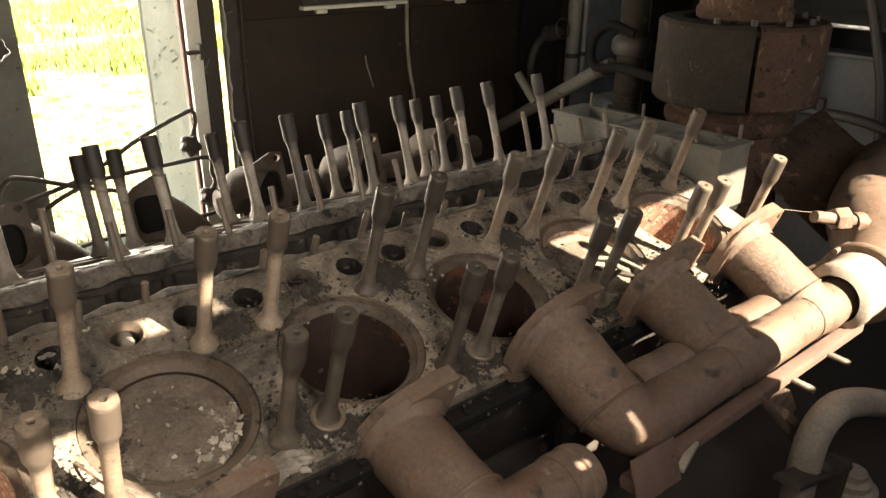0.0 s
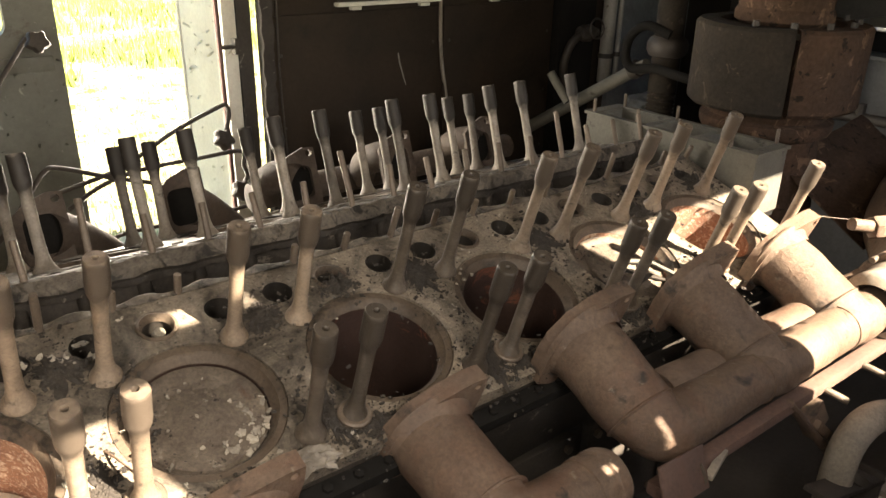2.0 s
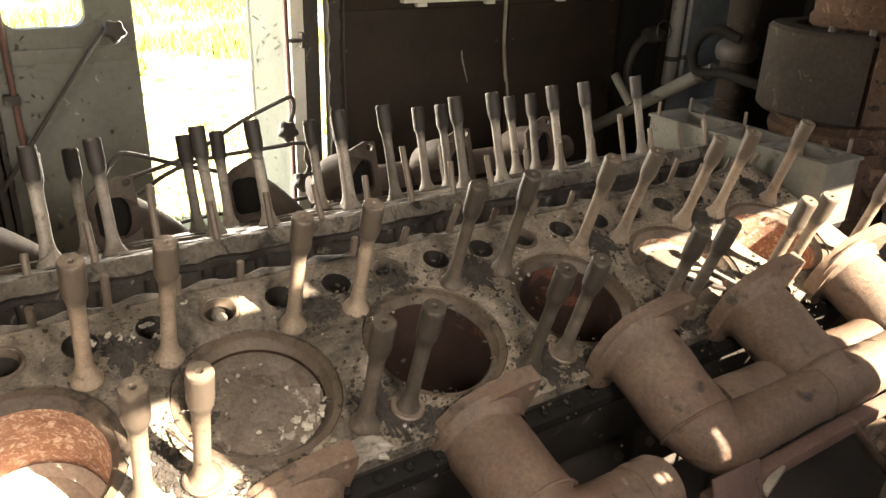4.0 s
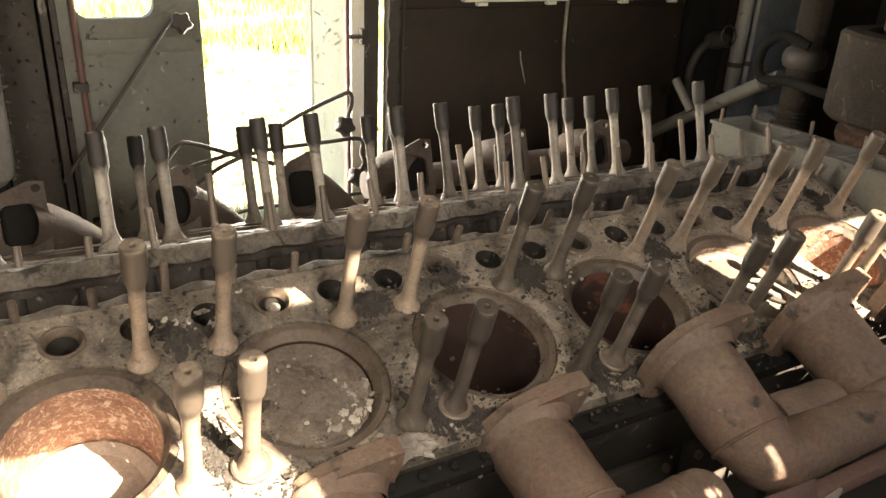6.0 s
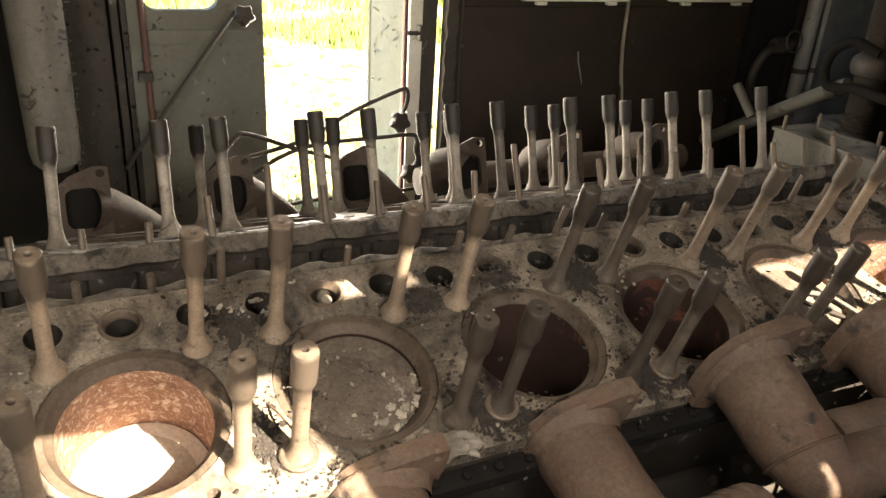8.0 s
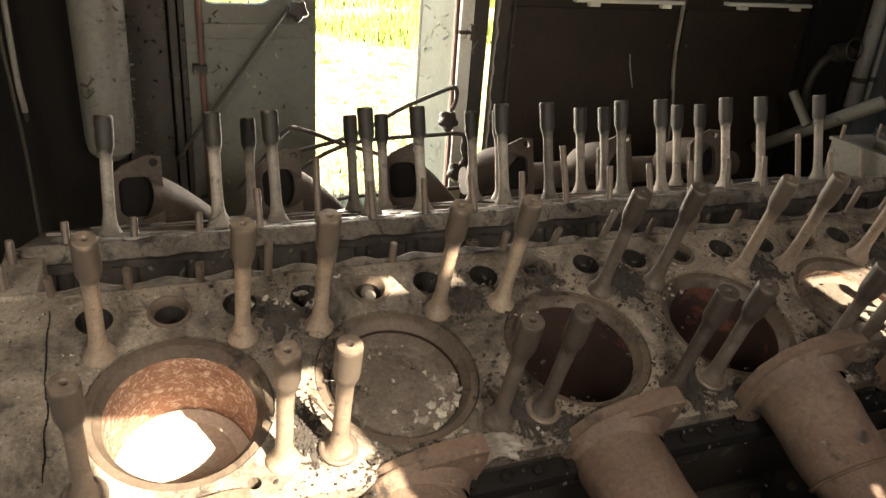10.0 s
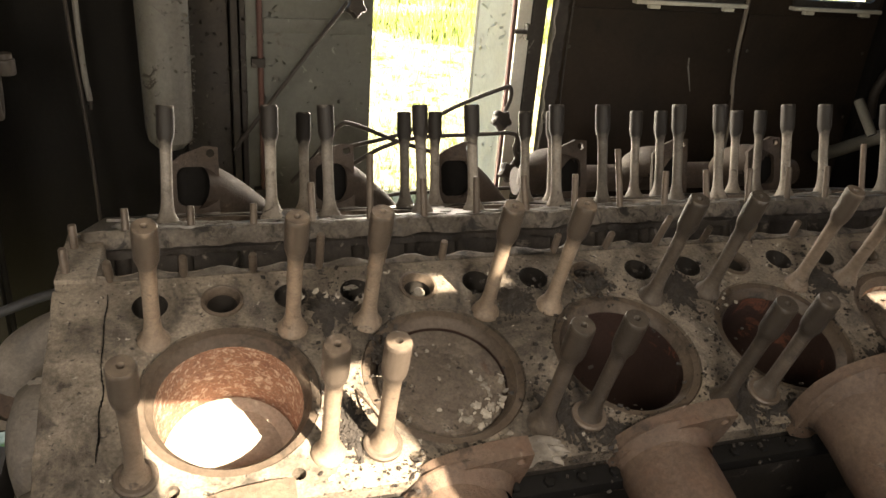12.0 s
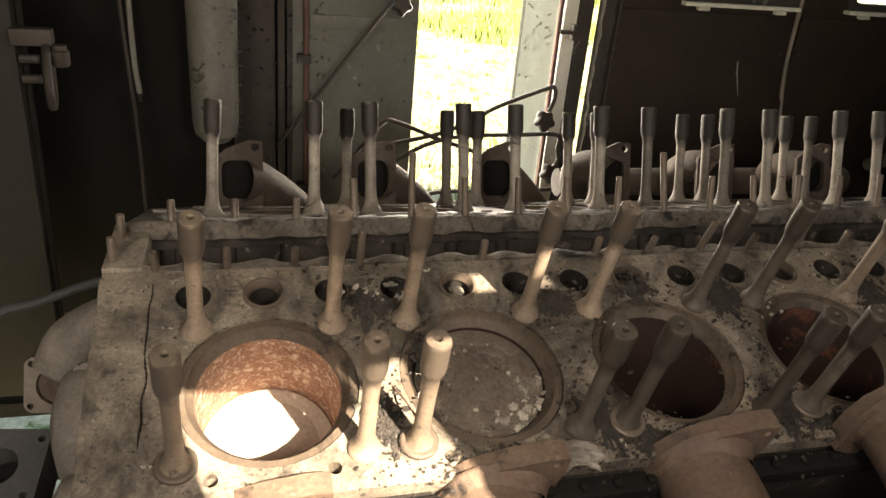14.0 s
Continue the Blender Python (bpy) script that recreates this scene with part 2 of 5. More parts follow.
M_OILSTUD = oily_heads(mat("oily_stud_steel", (0.135, 0.11, 0.088), 0.45, 0.15, (0.055, 0.045, 0.036), 22.0, 1.0, 0.3, 0.4, 160.0, third=(0.16, 0.135, 0.11), third_scale=34.0, third_cut=0.6, soft=0.1, rand=0.3), (0.045, 0.037, 0.03))
M_FARSTUD = oily_heads(mat("pale_stud_steel", (0.33, 0.295, 0.25), 0.62, 0.0, (0.13, 0.11, 0.09), 16.0, 1.0, 0.3, 0.3, 160.0, third=(0.06, 0.05, 0.041), third_scale=26.0, third_cut=0.58, soft=0.12, rand=0.35), (0.022, 0.018, 0.015))

# ---- mesh helpers ----


def link(name, bm, material, parent=None, smooth=True, angle=35):
    me = bpy.data.meshes.new(name)
    bmesh.ops.recalc_face_normals(bm, faces=bm.faces)
    bm.to_mesh(me)
    bm.free()
    me.materials.append(material)
    if smooth:
        me.polygons.foreach_set("use_smooth", [True] * len(me.polygons))
        me.set_sharp_from_angle(angle=radians(angle))
    ob = new(name, me)
    if parent:
        ob.parent = parent
    return ob


def part(name, bm, material, parent, label=""):
    ob = link(name, bm, material, parent)
    return tagged(ob, label) if label else ob


def thing(name, label, category, group="", kind="", at=None):
    ob = new(name)
    ob.empty_display_size = 0.05
    if at is not None:
        ob.matrix_world = at
    return tagged(ob, label, category, group, kind)


def repeat(ob, m):
    """Another part on the same mesh, under the same parent, at the local pose m."""
    c = ob.copy()
    scene.collection.objects.link(c)
    c.matrix_basis = m
    return c


def lathe(profile, n=24, bm=None, m=Matrix(), close=True):
    """Turns a profile of (radius, height) about z."""
    bm = bm or bmesh.new()
    rings = []
    for r, h in profile:
        if r < 1e-6:
            rings.append([bm.verts.new(m @ Vector((0, 0, h)))])
        else:
            rings.append([bm.verts.new(m @ Vector((r * math.cos(2 * math.pi * i / n), r * math.sin(2 * math.pi * i / n), h))) for i in range(n)])
    for a, b in zip(rings, rings[1:]):
        for i in range(n):
            j = (i + 1) % n
            f = [a[i % len(a)], a[j % len(a)], b[j % len(b)], b[i % len(b)]]
            f = list(dict.fromkeys(f))
            if len(f) > 2:
                bm.faces.new(f)
    return bm


def box(bm, x0, x1, y0, y1, z0, z1, m=Matrix(), bevel=0.0):
    v = [bm.verts.new(m @ Vector((x, y, z))) for z in (z0, z1) for x, y in ((x0, y0), (x1, y0), (x1, y1), (x0, y1))]
    fs = [bm.faces.new([v[i] for i in q]) for q in ((0, 3, 2, 1), (4, 5, 6, 7), (0, 1, 5, 4), (1, 2, 6, 5), (2, 3, 7, 6), (3, 0, 4, 7))]
    if bevel:
        es = list({e for f in fs for e in f.edges})
        bmesh.ops.bevel(bm, geom=es, offset=bevel, segments=2, profile=0.6, affect="EDGES")
    return bm


def smooth_path(pts, steps=8):
    """Catmull-Rom through the points."""
    p = [Vector(q) for q in pts]
    p = [2 * p[0] - p[1]] + p + [2 * p[-1] - p[-2]]
    out = []
    for i in range(1, len(p) - 2):
        for s in range(steps):
            u = s / steps
            a, b, c, d = p[i - 1], p[i], p[i + 1], p[i + 2]
            out.append(0.5 * ((2 * b) + (c - a) * u + (2 * a - 5 * b + 4 * c - d) * u * u + (3 * b - a - 3 * c + d) * u ** 3))
    return out + [p[-2]]


def tube(pts, r, n=14, bm=None, curve=True, steps=8, caps=True):
    """A pipe along points; r is one radius or one for each given point."""
    bm = bm or bmesh.new()
    path = smooth_path(pts, steps) if curve and len(pts) > 2 else [Vector(q) for q in pts]
    k = len(path)
    if isinstance(r, (int, float)):
        rr = [r] * k
    else:
        rr = [float(np.interp(i / (k - 1) * (len(r) - 1), range(len(r)), r)) for i in range(k)]
    up = None
    rings = []
    for i, q in enumerate(path):
        d = (path[min(i + 1, k - 1)] - path[max(i - 1, 0)]).normalized()
        if up is None:
            up = d.orthogonal().normalized()
        up = (up - d * up.dot(d)).normalized()
        side = d.cross(up)
        rings.append([bm.verts.new(q + (up * math.cos(2 * math.pi * j / n) + side * math.sin(2 * math.pi * j / n)) * rr[i]) for j in range(n)])
    for a, b in zip(rings, rings[1:]):
        for j in range(n):
            bm.faces.new((a[j], a[(j + 1) % n], b[(j + 1) % n], b[j]))
    if caps:
        bm.faces.new(rings[0][::-1])
        bm.faces.new(rings[-1])
    return bm


def rounded(w, h, r, n=5):
    """Outline of a rectangle with round corners, centred."""
    out = []
    for cx, cy, a0 in ((w / 2 - r, h / 2 - r, 0), (-w / 2 + r, h / 2 - r, 90), (-w / 2 + r, -h / 2 + r, 180), (w / 2 - r, -h / 2 + r, 270)):
        for i in range(n + 1):
            a = radians(a0 + 90 * i / n)
            out.append((cx + r * math.cos(a), cy + r * math.sin(a)))
    return out


def ring(cx, cy, r, n=32):
    return [(cx + r * math.cos(2 * math.pi * i / n), cy + r * math.sin(2 * math.pi * i / n)) for i in range(n)]


def plate(outline, holes, z0, z1, bm=None, m=Matrix()):
    """A plate between z0 and z1 with holes right through it."""
    bm = bm or bmesh.new()
    made = []
    for z in (z0, z1):
        loops, edges = [], []
        for lp in [outline] + holes:
            vs = [bm.verts.new(m @ Vector((x, y, z))) for x, y in lp]
            loops.append(vs)
            edges += [bm.edges.new((vs[i], vs[(i + 1) % len(vs)])) for i in range(len(vs))]
        bmesh.ops.triangle_fill(bm, use_beauty=True, use_dissolve=False, edges=edges)
        made.append(loops)
    for a, b in zip(*made):
        for i in range(len(a)):
            j = (i + 1) % len(a)
            bm.faces.new((a[i], a[j], b[j], b[i]))
    return bm


def rough_up(bm, amount, scale):
    for v in bm.verts:
        v.co += noise.noise_vector(v.co * scale) * amount
    return bm

# ---- the carbody: floor, walls, roof, ground outside ----
FLOOR, ROOF, GROUND, NEAR, FAR = -0.75, 1.45, -2.1, -1.65, 1.42
X0, X1 = -1.5, 4.6


def structure(name, bm, material, label, category):
    return tagged(link(name, bm, material), label, category, kind="structure")


floor_bm = plate([(X0, NEAR - 0.08), (X1, NEAR - 0.08), (X1, FAR + 0.08), (X0, FAR + 0.08)], [[(-1.2, 0.2), (-0.42, 0.2), (-0.42, 1.36), (-1.2, 1.36)]], FLOOR - 0.06, FLOOR)
floor = structure("floor", floor_bm, M_FLOOR, "oily dark steel floor round the engine", "floor")
ceiling = structure("ceiling", box(bmesh.new(), X0, X1, NEAR - 0.12, FAR + 0.12, ROOF, ROOF + 0.05), M_WALL, "sooty steel roof of the engine room", "ceiling")
structure("wall_west", box(bmesh.new(), X0 - 0.06, X0, NEAR, FAR, FLOOR, ROOF), M_BLACK, "black end wall", "wall")
structure("wall_east", box(bmesh.new(), X1, X1 + 0.06, NEAR, FAR, FLOOR, ROOF), M_WALL, "grey end wall behind the drum", "wall")


def wall_with_openings(name, y0, y1, openings, material, label):
    """A wall along x, built of butted panels round rectangular openings (x0, x1, z0, z1)."""
    xs = sorted({X0, X1, *[o[0] for o in openings], *[o[1] for o in openings]})
    bm = bmesh.new()
    for a, b in zip(xs, xs[1:]):
        holes = sorted((o[2], o[3]) for o in openings if o[0] <= a + 1e-6 and o[1] >= b - 1e-6)
        z = FLOOR
        for h0, h1 in holes + [(ROOF, ROOF)]:
            if h0 > z + 1e-4:
                box(bm, a, b, y0, y1, z, h0)
            z = max(z, h1)
    return structure(name, bm, material, label, "wall")


# Out of view; openings are placed to cast the sun patches on the engine.
wall_with_openings("wall_south", NEAR - 0.03, NEAR, [(-0.95, -0.42, 0.20, 1.10), (0.25, 0.506, 0.30, 1.105), (0.506, 0.538, 0.30, 1.04), (0.538, 0.655, 0.30, 1.14), (0.849, 0.93, 1.283, 1.351), (0.998, 1.038, 1.283, 1.351), (1.163, 1.193, 0.605, 0.645), (1.322, 1.338, 0.585, 0.685), (1.81, 1.88, 0.45, 0.71), (1.88, 2.85, 0.45, 1.195)], M_WALL, "unseen grey side wall, openings added to shape the sun patches")
wall_with_openings("wall_north", FAR, FAR + 0.06, [(0.16, 1.375, -0.60, 1.2), (1.72, 2.22, 0.52, 0.95), (2.50, 2.95, 0.52, 0.95)], M_PANEL, "dark brown painted steel side wall")

ground_bm = bmesh.new()
bmesh.ops.create_grid(ground_bm, x_segments=120, y_segments=120, size=60)
for v in ground_bm.verts:
    v.co.z = GROUND + 0.06 * noise.noise(v.co * 0.6)
ground = structure("ground", ground_bm, M_GRASS, "sunlit dry grass field beside the track", "ground")

# ---- the engine block ----
PITCH, ANGLE, OFFSET = 0.37, 19.2, 0.017
UP, LOW = 0.1166, 0.1412
V_UP, V_LOW = 0.128, -0.132
near_bank = pose(0, -0.373, 0.052, ANGLE)
far_bank = pose(OFFSET, 0.373, 0.052, 0, 0, 180) @ pose(0, 0, 0, ANGLE)
engine = thing("engine_block", "dusty cast-iron V12 diesel engine block with the heads removed", "engine")


def wavy(x0, x1, v, depth, step, n):
    """A scalloped edge: fuller at the bolt places."""
    out = []
    for i in range(n + 1):
        x = x0 + (x1 - x0) * i / n
        out.append((x, v + depth * (abs(math.cos(math.pi * x / step)) ** 3 - 0.5) + 0.002 * noise.noise(Vector((x * 30, v, 0)))))
    return out


def deck(name, sign, x_a, x_b, v_edge, label):
    """The top plate of a bank, with the cylinder bores and the push-rod holes right through it."""
    lo, hi = (x_a, x_b) if sign > 0 else (-x_b, -x_a)
    outline = [(lo, -0.20), (hi, -0.20)] + wavy(hi, lo, v_edge, 0.012, 0.123, 150)
    holes = []
    for k in range(6):
        c = sign * k * PITCH
        holes.append(ring(c, 0, 0.149, 56))
        for d in (-1, 0, 1):
            holes.append(ring(c + d * PITCH / 3, 0.207, 0.0305, 28))
        for d in (-1, 1):
            holes.append(ring(c + d * 0.092, -0.160, 0.011, 12))
    bm = plate(outline, holes, -0.032, 0.0)
    if sign < 0:
        for v in bm.verts:
            if v.co.y > 0.25:
                v.co += noise.noise_vector(v.co * 22) * 0.006
    return part(name, bm, M_DECK if sign > 0 else M_DECKF, engine, label)


near_deck = deck("deck", 1, -0.28, 2.08, 0.292, "dusty grey deck with open cylinder bores")
near_deck.matrix_basis = near_bank
far_deck = deck("deck", -1, -0.28, 2.08, 0.325, "oily deck of the other bank")
far_deck.matrix_basis = far_bank

# torn gasket scraps and scale left on the far deck
rgk = random.Random(21)
gk = bmesh.new()
for _ in range(190):
    x, v = rgk.uniform(-2.05, 0.25), rgk.choice((rgk.uniform(0.16, 0.315), rgk.uniform(-0.19, 0.315)))
    if abs((x + PITCH / 2) % PITCH - PITCH / 2) < 0.15 and abs(v) < 0.15:
        continue
    l, w, n = rgk.uniform(0.01, 0.05), rgk.uniform(0.004, 0.012), 7
    m = Matrix.Translation((x, v, 0.001)) @ pose(0, 0, 0, rgk.uniform(-4, 4), rgk.uniform(-4, 4), rgk.uniform(-25, 25))
    lo = [(l * math.cos(6.283 * i / n) * rgk.uniform(0.7, 1.1), w * math.sin(6.283 * i / n) * rgk.uniform(0.6, 1.2)) for i in range(n)]
    plate(lo, [], -0.002, rgk.uniform(0.002, 0.006), gk, m)
scraps = part("gasket_scrap", gk, M_GASKET, engine, "torn pale gasket scraps")
scraps.matrix_basis = far_bank
tagged(scraps, kind="stuff")

# bank walls below the decks, valley and crankcase
for bank, sign in ((near_bank, 1), (far_bank, -1)):
    lo, hi = (-0.28, 2.08) if sign > 0 else (-2.08, 0.28)
    bm = bmesh.new()
    box(bm, lo, hi, -0.195, -0.165, -0.36, -0.034, bevel=0.006)
    box(bm, lo, hi, 0.245, 0.27, -0.26, -0.034)
    for e in (lo, hi):
        s = 1 if e == lo else -1
        box(bm, min(e, e + s * 0.03), max(e, e + s * 0.03), -0.164, 0.244, -0.36, -0.034, bevel=0.004)
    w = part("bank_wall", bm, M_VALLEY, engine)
    w.matrix_basis = bank
    # ribs that stand on the valley side
    rib = part("rib", lathe([(0.016, -0.2), (0.016, -0.05), (0.02, -0.034)], 10), M_VALLEY, engine)
    rib.matrix_basis = bank @ pose(lo + 0.06, 0.272, 0)
    for i in range(1, 19):
        repeat(rib, bank @ pose(lo + 0.06 + i * 0.1235, 0.272, 0))
bm = box(bmesh.new(), -0.27, 2.07, -0.14, 0.14, -0.10, -0.06)
part("valley_floor", bm, M_DIRT, engine)
bm = box(bmesh.new(), -0.27, 2.07, -0.42, 0.42, FLOOR, -0.30, bevel=0.02)
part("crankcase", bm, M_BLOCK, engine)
bm = box(bmesh.new(), -0.283, -0.212, -0.115, 0.095, -0.06, 0.152, bevel=0.006)
part("end_plate", rough_up(bm, 0.002, 20), M_DECK, engine)

edge_bm = box(bmesh.new(), -0.284, -0.196, -0.205, 0.262, -0.03, 0.002, bevel=0.007)
bmesh.ops.subdivide_edges(edge_bm, edges=[e for e in edge_bm.edges if e.calc_length() > 0.3], cuts=30)
end_rail = part("end_rail", rough_up(edge_bm, 0.003, 18), M_DECK, engine)
end_rail.matrix_basis = near_bank

side_rail = part("side_rail", box(bmesh.new(), -0.27, 2.06, -0.238, -0.202, -0.075, -0.040, bevel=0.004), M_BLACK, engine, "black oily rail along the deck edge")
side_rail.matrix_basis = near_bank
rail_bolt = None
for i in range(37):
    m = near_bank @ pose(-0.24 + i * 0.0617, -0.221, -0.040)
    if rail_bolt is None:
        rail_bolt = part("rail_bolt", lathe([(0.0095, 0.0), (0.0095, 0.008), (0.006, 0.010), (0.0, 0.010)], 6), M_BLACK, engine)
        rail_bolt.matrix_basis = m
    else:
        repeat(rail_bolt, m)

# crusted lips along both edges of the valley, and the joint at the end of the deck


def crust(name, bank, lo, hi, v0, v1, w0, w1, wave, material, label, seed):
    """A lumpy strip along the bank, scalloped towards the valley."""
    bm = bmesh.new()
    n = int((hi - lo) / 0.008)
    rows = []
    for i in range(n + 1):
        x = lo + (hi - lo) * i / n
        bulge = wave * (abs(math.cos(math.pi * x / 0.123)) ** 3 - 0.5)
        j = [0.006 * noise.noise(Vector((x * 22, q * 3.7, seed))) + 0.004 * noise.noise(Vector((x * 60, q * 5.1, seed + 9))) for q in range(6)]
        sec = ((v0, w0), (v1 + bulge + j[0], w0 + j[1] - 0.004), (v1 + 0.004 + bulge + j[2], (w0 + w1) / 2), (v1 + bulge + j[3], w1 - 0.004), (v1 - 0.006 + bulge, w1 + 0.5 * j[4]), (v0, w1 + 0.5 * j[5]))
        rows.append([bm.verts.new((x, p, q)) for p, q in sec])
    for a, b in zip(rows, rows[1:]):
        for i in range(6):
            bm.faces.new((a[i], a[(i + 1) % 6], b[(i + 1) % 6], b[i]))
    bm.faces.new(rows[0][::-1])
    bm.faces.new(rows[-1])
    ob = part(name, bm, material, engine, label)
    ob.matrix_basis = bank
    return ob


crust("edge_lip", far_bank, -2.07, 0.27, 0.300, 0.334, -0.030, 0.0035, 0.013, M_LIP, "lumpy crusted lip over the valley", 1.0)
crust("lower_lip", far_bank, -2.07, 0.27, 0.275, 0.316, -0.050, -0.034, 0.009, M_VALLEY, "dark grimy ledge with shade under the lip in its colour", 5.0)
crust("edge_ridge", near_bank, -0.19, 2.07, 0.272, 0.291, -0.020, 0.0045, 0.012, M_LIP, "thin crusted ridge along the deck edge", 8.0)
crack = bmesh.new()
for i in range(34):
    v = -0.09 + i * 0.0098
    x = -0.196 + 0.011 * noise.noise(Vector((v * 16, 0, 3)))
    wd = 0.0004 + 0.0014 * abs(noise.noise(Vector((v * 40, 2, 3))))
    box(crack, x - wd, x + wd, v - 0.0055, v + 0.0055, 0.0005, 0.0040)
end_joint = part("end_joint", crack, M_BLACK, engine, "black open joint at the end of the deck")
end_joint.matrix_basis = near_bank

# cylinder liners
rim_profile = [(0.1485, -0.03), (0.1485, -0.007), (0.1465, -0.0045), (0.1335, -0.006), (0.1300, -0.015), (0.1230, -0.021), (0.1205, -0.026), (0.1205, -0.33), (0.128, -0.33), (0.135, -0.03), (0.1485, -0.03)]
for bank, sign in ((near_bank, 1), (far_bank, -1)):
    rim = bore = None
    for k in range(6):
        m = bank @ pose(sign * k * PITCH, 0, 0)
        if rim is None:
            rim = part("liner_rim", lathe(rim_profile[:7], 56), M_RIM, engine)
            bore = part("cylinder_liner", lathe(rim_profile[6:9], 56), M_RUST, engine, "rust-red cylinder liner")
            # Shaded copy of the liner: bore darkness is painted in.
            oily = part("cylinder_liner", lathe(rim_profile[6:9], 56), M_BORE, engine, "dark red cylinder liner with bore shade in its colour")
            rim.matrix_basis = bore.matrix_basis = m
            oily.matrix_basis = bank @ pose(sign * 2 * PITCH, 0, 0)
        else:
            repeat(rim, m)
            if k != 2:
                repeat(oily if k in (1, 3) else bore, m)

# pistons: one up at the deck, one part way, the rest low down
crown = [(0.0, -0.004), (0.035, -0.004), (0.038, -0.006), (0.085, -0.009), (0.09, -0.012), (0.1175, -0.010), (0.119, -0.014), (0.119, -0.12)]
piston = part("piston", lathe(crown, 56), M_SUNCROWN, engine, "piston crown paled for the sunlight on it")
piston.matrix_basis = near_bank @ pose(0, 0, -0.165)
piston = part("piston", lathe(crown, 56), M_CROWN, engine, "piston crown caked with carbon and flakes")
for bank, sign, depths in ((near_bank, 1, (0.205, 0.020, 0.30, 0.30, 0.026, 0.24)), (far_bank, -1, (0.2, 0.05, 0.2, 0.05, 0.2, 0.2))):
    for k, d in enumerate(depths):
        m = bank @ pose(sign * k * PITCH, 0, -d)
        if bank is near_bank and k == 0:
            continue
        if bank is near_bank and k == 1:
            piston.matrix_basis = m
        else:
            repeat(piston, m)

crust_bm = bmesh.new()
crust_rings = [[crust_bm.verts.new((0, 0, 0.002))]]
for j in range(1, 23):
    q = 0.116 * j / 22
    row = []
    for i in range(72):
        a = 2 * math.pi * i / 72
        p = Vector((q * math.cos(a), q * math.sin(a), 0))
        h = 0.0035 * noise.noise(p * 35) + 0.003 * noise.noise(p * 90) + (0.002 if q > 0.088 else 0.0) + (0.003 if 0.02 < q < 0.032 else 0.0)
        row.append(crust_bm.verts.new((p.x, p.y, -0.008 + h if j < 22 else -0.02)))
    crust_rings.append(row)
for p, q in zip(crust_rings, crust_rings[1:]):
    for i in range(72):
        crust_bm.faces.new(list(dict.fromkeys((p[i % len(p)], p[(i + 1) % 72 % len(p)], q[(i + 1) % 72], q[i]))))
caked = part("carbon_crust", crust_bm, M_CROWN, engine, "lumpy carbon crust on the piston crown")
caked.matrix_basis = near_bank @ pose(PITCH, 0, -0.0195)

# sleeves in the push-rod holes
lip_profile = [(0.0385, 0.0), (0.0375, 0.003), (0.0325, 0.0045), (0.0305, 0.002), (0.029, -0.006), (0.0275, -0.009), (0.0270, -0.014)]
sleeve = well = None
for bank, sign in ((near_bank, 1), (far_bank, -1)):
    for k in range(6):
        for d in (-1, 0, 1):
            m = bank @ pose(sign * k * PITCH + d * PITCH / 3, 0.207, 0.0)
            if well is None:
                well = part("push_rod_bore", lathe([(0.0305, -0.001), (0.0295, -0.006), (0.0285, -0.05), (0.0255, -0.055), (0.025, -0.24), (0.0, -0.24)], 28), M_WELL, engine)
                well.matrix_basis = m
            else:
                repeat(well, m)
            if d:
                continue
            if sleeve is None:
                sleeve = part("push_rod_sleeve", lathe(lip_profile, 28), M_RIM, engine, "raised sleeve round a push-rod hole")
                sleeve.matrix_basis = m
            else:
                repeat(sleeve, m)

# head studs
stud_profile = [(0.0275, 0.0), (0.0275, 0.004), (0.0245, 0.009), (0.0185, 0.020), (0.0148, 0.036), (0.0134, 0.055), (0.0130, 0.10), (0.0134, 0.174), (0.0150, 0.184), (0.0188, 0.195), (0.0200, 0.206)]
for i in range(12):
    stud_profile += [(0.0197, 0.2075 + i * 0.0042), (0.0200, 0.2096 + i * 0.0042)]
stud_profile += [(0.0198, 0.2610), (0.0180, 0.2645), (0.006, 0.2650), (0.0045, 0.2630), (0.004, 0.256), (0.0, 0.256)]
# the tilt of each stud about the bank's length and breadth, in degrees
LEAN_NEAR = {"U": ((-0.2, 1.4), (-1.4, -0.3), (-2.1, 0.0), (-1.7, -0.4), (-1.5, -0.1), (-1.2, 0.1), (-1.1, -0.1), (-2.2, 0.3), (-1.1, 0.2), (-1.3, -0.8), (-1.9, -2.3), (-1.1, -3.5)),
             "L": ((-1.4, 1.2), (-1.8, -1.1), (-0.8, -1.7), (0.1, -1.8), (-0.5, -0.7), (-0.5, -1.2), (-0.5, -1.4), (-1.6, -0.8), (-0.6, -0.3), (-1.4, -1.9), (-0.3, -4.0), (-2.2, -4.0))}
LEAN_FAR = {"U": ((-1.1, -2.2), (-1.1, -1.0), (-1.0, 0.3), (-1.2, 0.3), (-1.3, 0.6), (-1.4, 0.0), (-1.4, 0.2), (-1.7, -0.5), (-1.4, -0.1), (-1.4, -0.2), (-1.1, 0.1), (-1.3, -0.1)),
            "L": ((0.0, 0.0), (-1.2, -1.2), (-1.2, -1.2), (-1.3, -0.7), (-1.6, -1.4), (-1.5, -0.3), (-1.7, -0.5), (-1.9, -0.8), (-1.9, -0.8), (-1.9, -0.8), (-2.6, -1.7), (-2.0, -0.8))}
washer = part("washer", lathe([(0.018, 0.0), (0.030, 0.0), (0.032, 0.003), (0.032, 0.009), (0.029, 0.012), (0.018, 0.012)], 28), M_STUD, engine)
studs = {}
random.seed(4)
